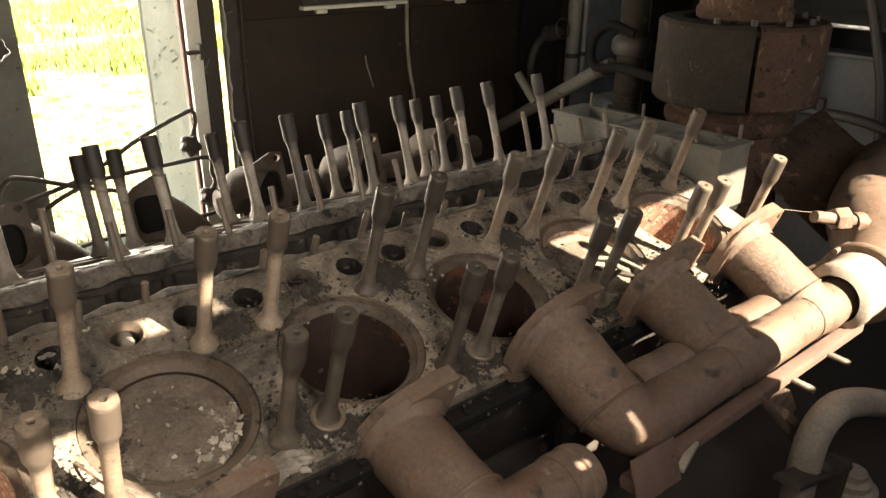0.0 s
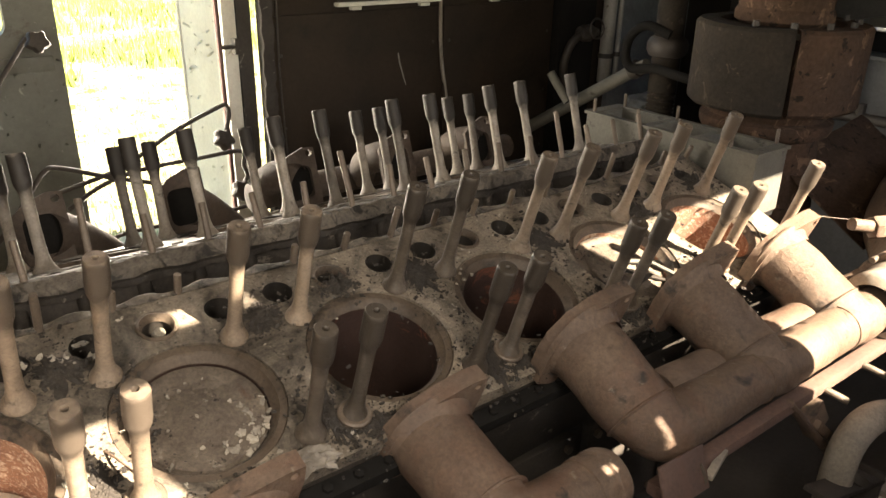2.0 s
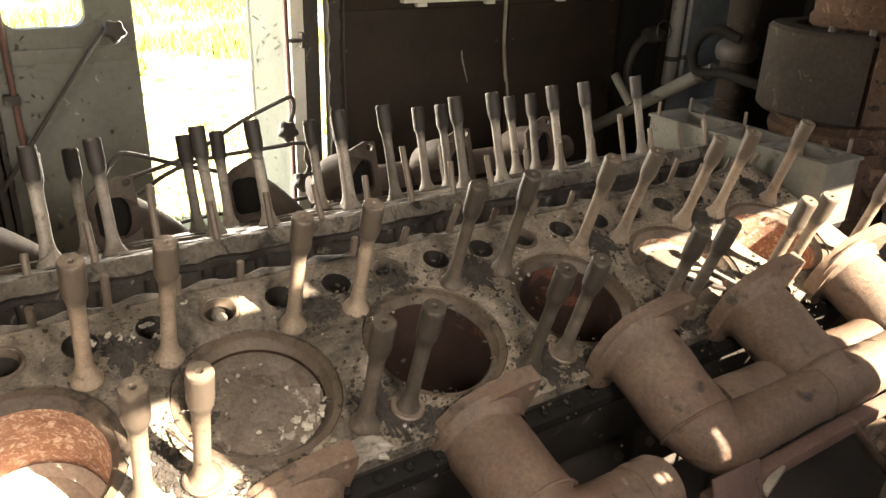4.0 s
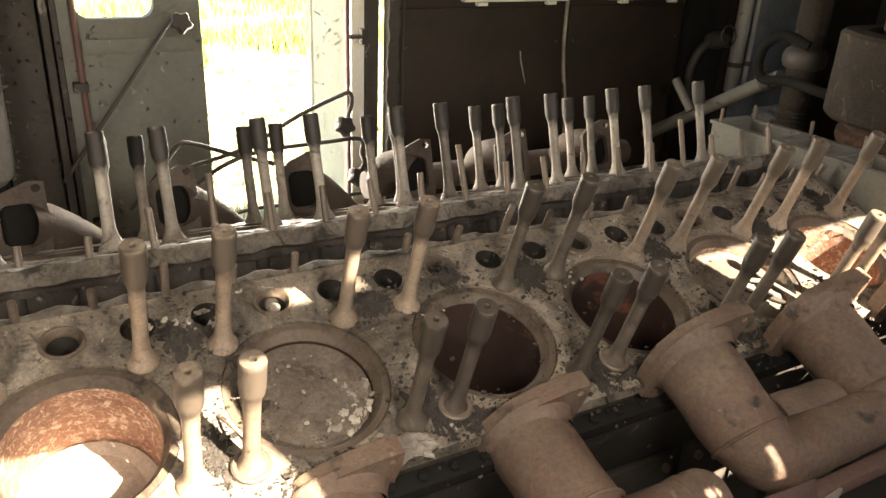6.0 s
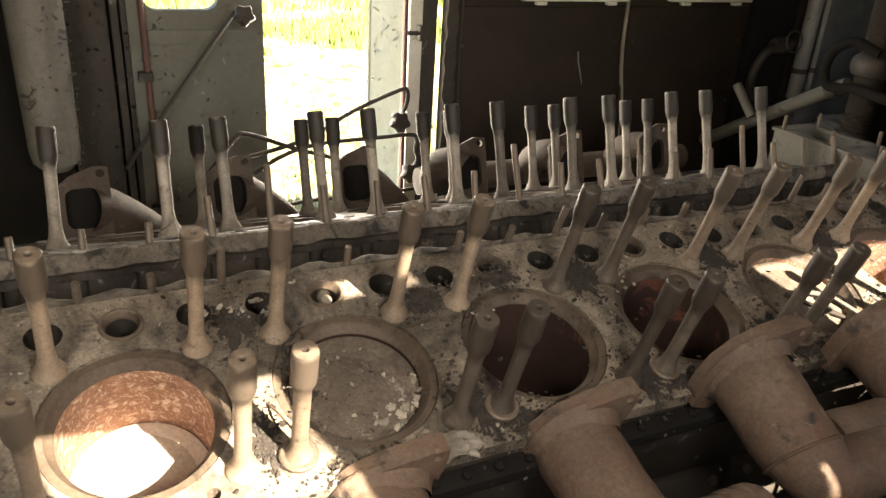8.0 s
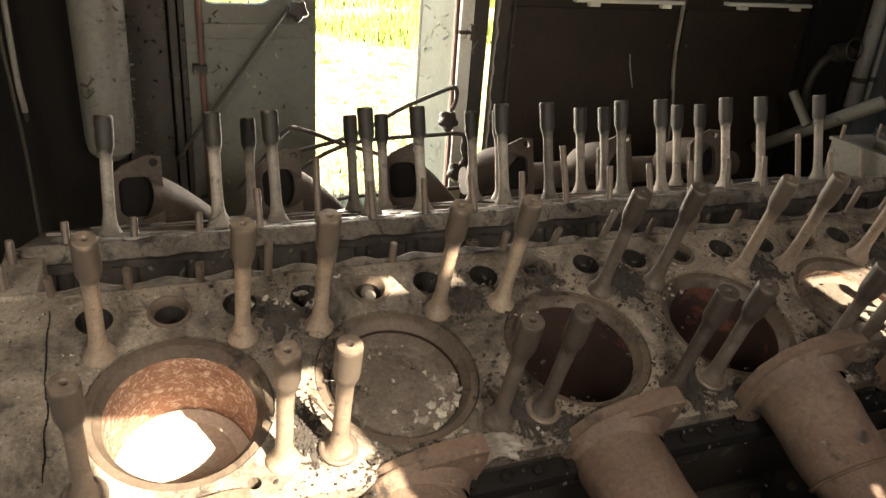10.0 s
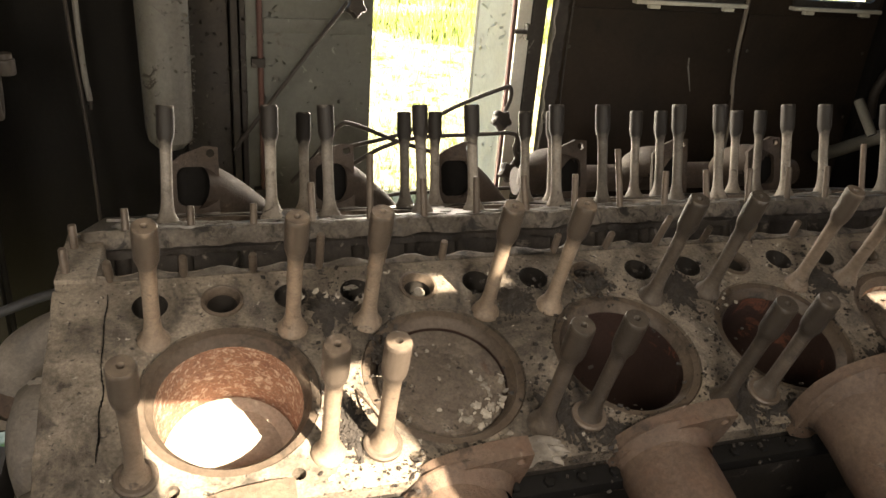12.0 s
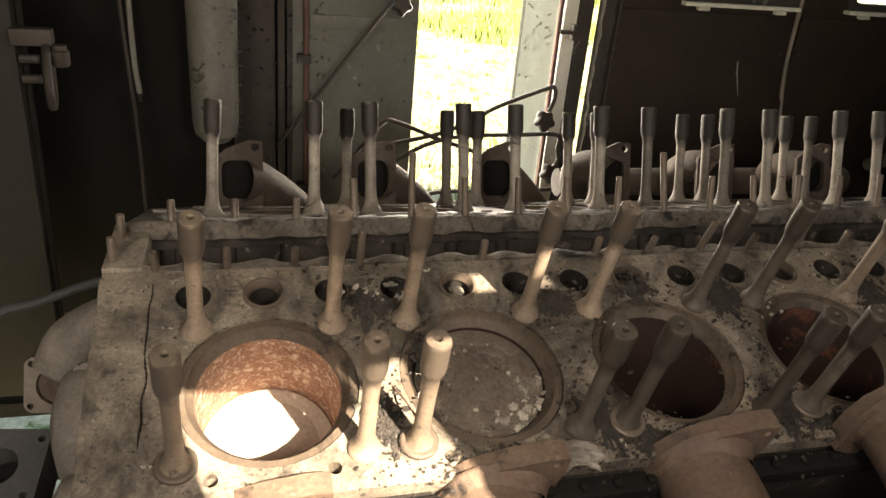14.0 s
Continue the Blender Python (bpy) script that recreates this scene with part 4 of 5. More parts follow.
part("rail", tube([(3.57, -0.06, 0.6), (3.57, -0.19, 0.22), (3.57, -0.25, -0.1)], 0.022, 10), M_IRON, cab)
hose2 = thing("rubber_hose", "black hose bowed in front of the cabinet", "hose")
part("tube", tube([(3.3, 0.30, 0.0), (3.3, 0.15, 0.08), (3.3, -0.05, 0.10), (3.3, -0.3, 0.09), (3.3, -0.6, 0.0)], 0.022, 12), M_IRON, hose2)
part("clip", lathe([(0.0, -0.02), (0.02, -0.02), (0.02, 0.05), (0.0, 0.05)], 8, m=pose(3.3, -0.08, 0.11)), M_IRON, hose2)

# ---- the doorway in the far wall ----
leaf = thing("door_1", "grey-green painted door leaf with peeling paint and a window", "door", kind="structure")
panel = plate([(0.16, -0.72), (0.608, -0.72), (0.608, 1.15), (0.16, 1.15)], [[(0.335 + x, 0.66 + z) for x, z in rounded(0.245, 0.42, 0.045)]], -0.018, 0.018, m=pose(0, 1.36, 0, 90))
leaf_panel = part("panel", panel, M_DOOR, leaf)
part("window_frame", plate([(0.335 + x, 0.66 + z) for x, z in rounded(0.285, 0.46, 0.062)], [[(0.335 + x, 0.66 + z) for x, z in rounded(0.243, 0.418, 0.044)]], 0.019, 0.031, m=pose(0, 1.36, 0, 90)), M_DOOR, leaf_panel)
part("stiffener", box(bmesh.new(), 0.22, 0.58, 1.333, 1.342, 0.335, 0.385, bevel=0.003), M_DOOR, leaf)
rodp = thing("door_bolt_rod", "red-brown vertical locking rod of the door", "rod")
part("rod", tube([(0.212, 1.315, -0.6), (0.206, 1.315, 0.3), (0.200, 1.315, 1.3)], 0.010, 10), M_REDROD, rodp)
for z in (0.235, -0.25):
    part("guide", box(bmesh.new(), 0.175, 0.222, 1.30, 1.341, z - 0.016, z + 0.016, bevel=0.005), M_PEEL, rodp)
stay = thing("door_stay", "thin dark stay rod slanting across the door", "rod")
stay_rod = part("rod", tube([(0.10, 1.20, -0.045), (0.30, 1.21, 0.217), (0.49, 1.22, 0.462)], 0.0075, 10), M_IRON, stay)


def knob(parent, m, r=0.032):
    """A lobed plastic hand knob."""
    bm = bmesh.new()
    pts = []
    for h in (-0.5, -0.3, 0.3, 0.5):
        row = []
        for i in range(30):
            a = 2 * math.pi * i / 30
            q = r * (1 + 0.16 * math.cos(5 * a)) * (0.86 if abs(h) > 0.4 else 1.0)
            row.append(bm.verts.new(m @ Vector((q * math.cos(a), q * math.sin(a), h * r * 1.1))))
        pts.append(row)
    for p, q in zip(pts, pts[1:]):
        for i in range(30):
            bm.faces.new((p[i], p[(i + 1) % 30], q[(i + 1) % 30], q[i]))
    bm.faces.new(pts[0][::-1])
    bm.faces.new(pts[-1])
    return part("knob", bm, M_IRON, parent, "black lobed hand knob")


knob(stay_rod, pose(0.515, 1.20, 0.45, 70, 20))
jamb = thing("door_jamb", "dark jamb with flaking paint patches", "door frame", kind="structure")
part("post", rough_up(box(bmesh.new(), -0.05, 0.10, 1.32, 1.42, -0.74, 1.44, bevel=0.006), 0.002, 9), M_PEEL, jamb)
part("strip", box(bmesh.new(), 0.108, 0.132, 1.30, 1.40, -0.74, 1.44, bevel=0.005), M_PEEL, jamb)
part("strip", box(bmesh.new(), 0.140, 0.158, 1.325, 1.41, -0.74, 1.44, bevel=0.004), M_PEEL, jamb)
white = thing("door_2", "white door leaf with cracked peeling paint", "door", kind="structure")
part("panel", plate([(1.48, -0.72), (1.86, -0.72), (1.86, 1.15), (1.48, 1.15)], [[(1.67 + x, 0.79 + z) for x, z in rounded(0.24, 0.40, 0.05)]], -0.02, 0.02, m=pose(1.225, 0, 0, 90, 0, 90)), M_WHITE, white)
part("edge_strip", box(bmesh.new(), 1.198, 1.252, 1.862, 1.88, -0.72, 1.15, bevel=0.003), M_WHITE, white)
part("hinge_stile", box(bmesh.new(), 1.212, 1.268, 1.432, 1.476, -0.72, 1.15, bevel=0.004), M_WHITE, white)
hand = thing("door_grab_rod", "dark vertical handle rod on the white door", "handle")
part("rod", tube([(1.172, 1.39, 1.2), (1.176, 1.39, 0.36), (1.18, 1.39, -0.1), (1.185, 1.40, -0.5)], 0.0095, 10), M_REDROD, hand)
part("catch", box(bmesh.new(), 1.18, 1.235, 1.375, 1.405, 0.348, 0.362, bevel=0.004), M_IRON, hand)
part("catch_plate", box(bmesh.new(), 1.232, 1.250, 1.372, 1.41, 0.325, 0.385, bevel=0.004), M_IRON, hand)
jamb2 = thing("door_jamb", "dark brown door post with a ragged peeling edge", "door frame", kind="structure")
part("post", box(bmesh.new(), 1.272, 1.331, 1.43, 1.46, -0.74, 1.44, bevel=0.005), M_PEEL, jamb2)
ragged = bmesh.new()
box(ragged, 1.354, 1.40, 1.385, 1.412, -0.74, 1.44)
bmesh.ops.subdivide_edges(ragged, edges=[e for e in ragged.edges if e.calc_length() > 1], cuts=90)
part("edge", rough_up(ragged, 0.010, 26), M_PEEL, jamb2, "ragged edge with pale flaking paint")
part("wire", tube([(1.42, 1.38, 0.6), (1.418, 1.385, 0.2), (1.43, 1.38, -0.2)], 0.004, 6), M_IRON, jamb2)

# dark wall panels: window frames, cover strip, streaked sheet joints
for i, (a, b) in enumerate(((1.72, 2.22), (2.50, 2.95))):
    w = thing("window_%d" % (i + 1), "long side window with a pale metal sill", "window", kind="structure")
    sill = part("window_sill", box(bmesh.new(), a - 0.02, b + 0.02, 1.385, 1.435, 0.478, 0.494, bevel=0.004), M_WHITE, w)
    part("window_frame", plate([((a + b) / 2 + x, 0.72 + z) for x, z in rounded(b - a + 0.03, 0.49, 0.05)], [[((a + b) / 2 + x, 0.72 + z) for x, z in rounded(b - a - 0.02, 0.395, 0.04)]], 0.0, 0.012, m=pose(0, 1.418, 0, 90)), M_PEEL, w)
    for x in (a + 0.07, b - 0.07):
        part("latch", box(bmesh.new(), x - 0.025, x + 0.025, 1.385, 1.41, 0.462, 0.477, bevel=0.003), M_WHITE, sill)
strip = thing("wall_strip", "pale worn cover strip on the dark wall", "strip", kind="structure")
part("strip", tube([(2.252, 1.405, 1.4), (2.25, 1.405, 0.45), (2.262, 1.405, 0.2), (2.30, 1.405, -0.05), (2.31, 1.405, -0.6)], 0.009, 8), M_GREYP, strip)
for x0, x1 in ((1.405, 2.235), (2.27, 2.97)):
    s = thing("wall_panel", "dark brown sheet steel wall panel, stained and scuffed", "panel", group="wall panels", kind="structure")
    sheet = part("sheet", box(bmesh.new(), x0, x1, 1.400, 1.417, -0.74, 0.455, bevel=0.004), M_PANEL, s)
    for x in (x0 + 0.03, x1 - 0.03):
        for z in (-0.3, 0.0, 0.3):
            part("screw", lathe([(0.0, 0.0), (0.008, 0.0), (0.006, 0.004), (0.0, 0.005)], 8, m=pose(x, 1.400, z, 90)), M_IRON, sheet)
# Flat black board stands in for the shade of a recess.
recess = thing("wall_recess", "black board in place of the dark recess behind the pipes", "board")
part("board", box(bmesh.new(), 2.99, 3.26, 1.36, 1.415, -0.74, 1.4, bevel=0.004), M_BLACK, recess)
pale = thing("pale_board", "pale blue-grey painted board behind the pipes", "board")
part("board", box(bmesh.new(), 3.44, 4.1, 1.38, 1.415, -0.5, 1.4, bevel=0.004), M_PALE, pale)
cloth = thing("white_rag", "crumpled white rag lying on the pipes", "rag")
bm = bmesh.new()
bmesh.ops.create_icosphere(bm, subdivisions=4, radius=0.09)
for v in bm.verts:
    v.co = Vector((3.05, 0.82, 0.02)) + Vector((v.co.x, v.co.y, v.co.z * 0.55)) * (1 + 0.35 * noise.noise(v.co * 22))
part("cloth", bm, M_PALE, cloth)

run = thing("paint_run", "pale vertical paint run on the dark wall", "paint run")
part("streak", rough_up(tube([(2.010, 1.399, 0.265), (2.018, 1.399, 0.22), (2.034, 1.399, 0.17), (2.050, 1.399, 0.12)], [0.003, 0.004, 0.003, 0.0015], 6), 0.001, 30), M_PIPEW, run)


def peelings(name, count, spot, material, label, seed):
    """Curled flakes of old paint that stand off a painted surface."""
    rp_ = random.Random(seed)
    bm = bmesh.new()
    for _ in range(count):
        m, size = spot(rp_)
        l, w = size * rp_.uniform(0.6, 1.6), size * rp_.uniform(0.3, 0.8)
        cols = []
        curl = rp_.uniform(0.2, 0.9)
        for i in range(5):
            u = i / 4
            cols.append([bm.verts.new(m @ Vector(((u - 0.5) * l, (k - 0.5) * w * (1 + 0.5 * rp_.uniform(-1, 1)), 0.001 + curl * l * u * u))) for k in (0, 1)])
        for a, b in zip(cols, cols[1:]):
            bm.faces.new((a[0], b[0], b[1], a[1]))
    bmesh.ops.solidify(bm, geom=bm.faces[:], thickness=0.0006)
    return tagged(link(name, bm, material), label, "paint flakes", kind="stuff")


peelings("door_peelings", 120, lambda q: (pose(q.choice((q.gauss(0.245, 0.02), q.uniform(0.18, 0.60))), 1.3415, q.uniform(-0.5, 0.44), 90, 0, 0) @ pose(0, 0, 0, 0, 0, q.uniform(0, 360)), q.uniform(0.005, 0.018)), M_DOOR, "curled grey paint flakes on the door", 3)
peelings("jamb_peelings", 150, lambda q: (pose(q.uniform(-0.045, 0.155), 1.317 - 0.017 * q.random(), q.uniform(-0.4, 0.7), 90, 0, 0) @ pose(0, 0, 0, 0, 0, q.uniform(0, 360)), q.uniform(0.004, 0.013)), M_PEEL, "curled dark and pale paint flakes on the jamb", 4)
peelings("white_door_peelings", 90, lambda q: (pose(1.2045, q.uniform(1.5, 1.85), q.uniform(-0.5, 0.58), 90, 0, -90) @ pose(0, 0, 0, 0, 0, q.uniform(0, 360)), q.uniform(0.006, 0.02)), M_WHITE, "curled white paint flakes on the door", 5)


def pipe_spot(q):
    a = q.gauss(-0.35, 0.5)
    return pose(-0.103 + 0.0795 * math.cos(a), 1.10 + 0.0795 * math.sin(a), q.uniform(0.06, 0.6)) @ pose(0, 0, 0, 90, 0, math.degrees(a) + 90) @ pose(0, 0, 0, 0, 0, q.uniform(0, 360)), q.uniform(0.004, 0.013)


peelings("pipe_peelings", 130, pipe_spot, M_VENT, "curled white paint flakes on the vent pipe", 6)

# ---- bent tubes with knobs in front of the doorway ----
t1 = thing("cock_tube", "bent iron tube with a lobed hand knob", "control tube", group="bent control tubes")
t1_tube = part("tube", tube([(0.30, 0.90, -0.02), (0.40, 0.90, 0.045), (0.62, 0.90, 0.10), (0.80, 0.90, 0.19), (0.955, 0.90, 0.25), (0.984, 0.90, 0.25), (0.988, 0.90, 0.215), (0.975, 0.90, 0.175), (0.962, 0.89, 0.155)], 0.0072, 12), M_IRON, t1)
knob(t1_tube, pose(0.957, 0.885, 0.145, 60, 25))
t2 = thing("cock_tube", "bent iron tube with a lobed hand knob", "control tube", group="bent control tubes")
t2_tube = part("tube", tube([(0.46, 0.90, 0.0), (0.56, 0.90, 0.055), (0.68, 0.90, 0.085), (0.90, 0.90, 0.093), (1.00, 0.90, 0.095), (1.028, 0.90, 0.08), (1.025, 0.90, 0.04), (1.035, 0.90, 0.005), (1.01, 0.89, -0.025)], 0.0072, 12), M_IRON, t2)
knob(t2_tube, pose(1.003, 0.885, -0.04, 60, 25))
t3 = thing("cock_tube", "bent iron tube crossing the doorway", "control tube", group="bent control tubes")
part("tube", tube([(0.26, 0.90, -0.06), (0.35, 0.90, 0.048), (0.41, 0.90, 0.125), (0.455, 0.90, 0.132), (0.60, 0.90, 0.075), (0.75, 0.90, 0.02), (0.80, 0.90, -0.06)], 0.0072, 12), M_IRON, t3)
t4 = thing("cock_tube", "thin iron tube low across the doorway", "control tube", group="bent control tubes")
part("tube", tube([(0.45, 0.92, -0.16), (0.62, 0.92, -0.12), (0.85, 0.92, -0.12), (1.1, 0.92, -0.11)], 0.007, 10), M_IRON, t4)

# ---- the dark left end ----
vent = thing("vent_pipe", "white vertical pipe with peeling paint and a rounded end", "pipe")
part("pipe", rough_up(lathe([(0.0, -0.005), (0.04, 0.002), (0.068, 0.03), (0.075, 0.07), (0.078, 0.4), (0.08, 1.44)], 32, m=Matrix.Translation((-0.103, 1.10, 0))), 0.003, 12), M_VENT, vent)
rod2 = thing("thin_conduit", "pale thin conduit ending in mid-air", "conduit")
part("tube", tube([(-0.352, 1.2, 1.4), (-0.352, 1.2, 0.35), (-0.342, 1.2, 0.13)], 0.009, 10), M_PIPEW, rod2)
part("tip", lathe([(0.0, 0.0), (0.005, 0.0), (0.007, 0.03), (0.0, 0.03)], 8, m=Matrix.Translation((-0.341, 1.2, 0.10))), M_IRON, rod2)
cable = thing("wall_cable", "black cable hanging down the dark corner", "cable")
part("cable", tube([(-0.40, 1.1, 1.3), (-0.365, 1.1, 0.4), (-0.345, 1.1, 0.0), (-0.34, 1.1, -0.5)], 0.006, 8), M_IRON, cable)
blackp = thing("dark_partition", "black partition behind the engine end", "partition", kind="structure")
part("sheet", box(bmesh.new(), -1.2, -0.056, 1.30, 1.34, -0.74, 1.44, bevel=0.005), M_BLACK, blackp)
side = thing("side_cupboard", "dark olive-grey cupboard side with worn edge", "cupboard")
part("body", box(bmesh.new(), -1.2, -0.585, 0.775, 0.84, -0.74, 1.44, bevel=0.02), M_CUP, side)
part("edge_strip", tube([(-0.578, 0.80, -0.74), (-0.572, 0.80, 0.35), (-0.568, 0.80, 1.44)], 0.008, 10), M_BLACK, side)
ring_ob = thing("ring_fitting", "black ring fitting with bolts on the cupboard side", "fitting")
rp = []
for i in range(17):
    a = 2 * math.pi * i / 16
    rp.append((0.078 + 0.011 * math.cos(a), 0.011 * math.sin(a)))
part("ring", lathe(rp, 36, m=pose(-0.508, 0.75, 0.285, 0, 90, 8)), M_IRON, ring_ob)
part("bracket", box(bmesh.new(), -0.59, -0.488, 0.735, 0.775, 0.365, 0.41, bevel=0.010), M_IRON, ring_ob)
part("clamp", lathe([(0.0, -0.028), (0.02, -0.028), (0.023, -0.022), (0.023, 0.01), (0.018, 0.014), (0.018, 0.026), (0.0, 0.03)], 14, m=pose(-0.475, 0.74, 0.345)), M_IRON, ring_ob)
for z in (0.33, 0.278):
    part("bolt", lathe([(0.0, 0.0), (0.012, 0.0), (0.012, 0.045), (0.0, 0.047)], 8, m=pose(-0.575, 0.755, z, 0, 90)), M_IRON, ring_ob)
hose3 = thing("oil_hose", "thin grey hose running from the engine end", "hose")
part("tube", tube([(-0.26, 0.20, -0.06), (-0.36, 0.3, -0.09), (-0.51, 0.3, -0.142), (-0.59, 0.3, -0.165), (-0.68, 0.3, -0.26), (-0.72, 0.3, -0.5)], 0.012, 12), M_GREYD, hose3)

elb = thing("water_elbow", "grey cast water elbow with a square flange", "elbow pipe")
part("bend", rough_up(tube([(-0.265, 0.16, -0.11), (-0.33, 0.155, -0.112), (-0.40, 0.135, -0.15), (-0.435, 0.112, -0.215)], [0.05, 0.052, 0.056, 0.056], 26), 0.002, 12), M_GREYP, elb)
fl = plate(rounded(0.132, 0.122, 0.02), [ring(0, 0, 0.042, 28), *[ring(a * 0.052, b * 0.047, 0.007, 10) for a in (-1, 1) for b in (-1, 1)]], -0.008, 0.008)
f = part("flange", fl, M_GREYP, elb)
f.matrix_basis = pose(-0.435, 0.09, -0.232, 68, 0, -8)
f = part("gasket_face", lathe([(0.0, 0.0), (0.05, 0.0)], 24), M_MANI, elb)
f.matrix_basis = pose(-0.435, 0.09, -0.232, 68, 0, -8) @ pose(0, 0, -0.0085)
part("drain", tube([(-0.27, 0.10, -0.155), (-0.36, 0.10, -0.16)], 0.009, 10, curve=False), M_GREYP, elb)
pump = thing("pump_casing", "round grey pump casing with bolts on the engine end", "pump")
casing = part("casing", rough_up(lathe([(0.0, 0.0), (0.06, 0.002), (0.105, 0.018), (0.125, 0.045), (0.130, 0.075), (0.138, 0.08), (0.138, 0.115)], 36, m=pose(-0.40, -0.10, -0.205, 0, 90)), 0.003, 10), M_GREYP, pump)
part("lobe", rough_up(lathe([(0.0, 0.0), (0.05, 0.004), (0.085, 0.025), (0.095, 0.06), (0.095, 0.10)], 30, m=pose(-0.385, -0.30, -0.27, 0, 90)), 0.003, 10), M_GREYP, pump)
for i, a in enumerate(range(0, 360, 40)):
    m = pose(-0.33, -0.10 + 0.124 * math.cos(radians(a)), -0.205 + 0.124 * math.sin(radians(a)), 0, -90)
    if i == 0:
        nut = part("bolt", lathe([(0.0, 0.0), (0.013, 0.0), (0.013, 0.014), (0.008, 0.015), (0.008, 0.028), (0.0, 0.029)], 6), M_GREYP, casing)
        nut.matrix_basis = m
    else:
        repeat(nut, m)
for y, z in ((-0.215, -0.05), (-0.235, -0.12), (-0.25, -0.19)):
    repeat(nut, pose(-0.285, y, z, 0, -90))
blk = thing("fuel_block", "black cast block with a round bore at the engine end", "casting")
q = part("body", plate(rounded(0.13, 0.15, 0.012), [ring(-0.014, 0.0, 0.036, 24), ring(0.05, 0.055, 0.007, 10), ring(0.045, -0.055, 0.007, 10)], -0.09, 0.0), M_GREYD, blk)
q.matrix_basis = pose(-0.468, -0.20, -0.205, 25, 0, -8)
q = part("core", lathe([(0.0, 0.0), (0.05, 0.0)], 20), M_BLACK, blk)
q.matrix_basis = pose(-0.468, -0.20, -0.205, 25, 0, -8) @ pose(0, 0, -0.06)
part("stand", box(bmesh.new(), -0.53, -0.42, -0.20, -0.12, -0.745, -0.29, bevel=0.01), M_BLACK, blk)
sup = thing("support_beam", "black beams crossing below the engine end", "beam")
part("beam", box(bmesh.new(), -1.1, -0.3, 0.50, 0.56, -0.85, -0.80, bevel=0.005), M_BLACK, sup)
part("beam", box(bmesh.new(), -1.1, -0.3, 1.0, 1.05, -0.98, -0.92, bevel=0.005), M_BLACK, sup)

# ---- litter on the deck ----


def flake(name, size, seed, material, label, m, thick=0.003, category="debris"):
    bm = bmesh.new()
    rs = random.Random(seed)
    n = rs.randint(5, 8)
    lo = []
    for i in range(n):
        a = 2 * math.pi * i / n
        q = size * rs.uniform(0.25, 1.15)
        lo.append((q * math.cos(a), q * 0.7 * math.sin(a)))
    top = [bm.verts.new(m @ Vector((x, y, thick * 0.4 + rs.uniform(0, 0.6) * size * 0.2))) for x, y in lo]
    bot = [bm.verts.new(m @ Vector((x, y, -0.001))) for x, y in lo]
    c = bm.verts.new(m @ Vector((0, 0, thick * 0.5 + size * 0.08)))
    for i in range(n):
        j = (i + 1) % n
        bm.faces.new((top[i], top[j], c))
        bm.faces.new((bot[i], bot[j], top[j], top[i]))
    bm.faces.new(bot[::-1])
    return tagged(link(name, bm, material, smooth=False), label, category, group="paint flakes on the engine")


rs = random.Random(11)
spots = []
for _ in range(70):
    a, q = rs.uniform(-1.5, -0.05), rs.uniform(0.07, 0.118)
    spots.append((PITCH + q * math.cos(a), q * math.sin(a), -0.026, rs.choice((rs.uniform(0.002, 0.007), rs.uniform(0.006, 0.014)))))
for _ in range(16):
    spots.append((PITCH + rs.uniform(-0.10, 0.09), rs.uniform(-0.11, 0.08), -0.024, rs.uniform(0.003, 0.009)))
for _ in range(12):
    spots.append((rs.gauss(0.20, 0.025), rs.gauss(0.185, 0.02), 0.0, rs.uniform(0.006, 0.021)))
for _ in range(22):
    spots.append((rs.uniform(0.13, 0.26), rs.uniform(-0.19, -0.03), 0.0, rs.uniform(0.004, 0.013)))
for _ in range(22):
    spots.append((rs.uniform(0.60, 0.72) + rs.choice((0.0, 0.37)), rs.uniform(0.08, 0.19), 0.0, rs.uniform(0.003, 0.008)))
for _ in range(14):
    spots.append((rs.uniform(0.3, 1.6), rs.uniform(-0.18, -0.14), 0.0, rs.uniform(0.004, 0.011)))
for i, (x, v, w, size) in enumerate(spots):
    flake("paint_flake", size, 100 + i, M_FLAKE, "pale paint flake lying on the engine", near_bank @ pose(x, v, w, rs.uniform(-14, 14), rs.uniform(-14, 14), rs.uniform(0, 360)))


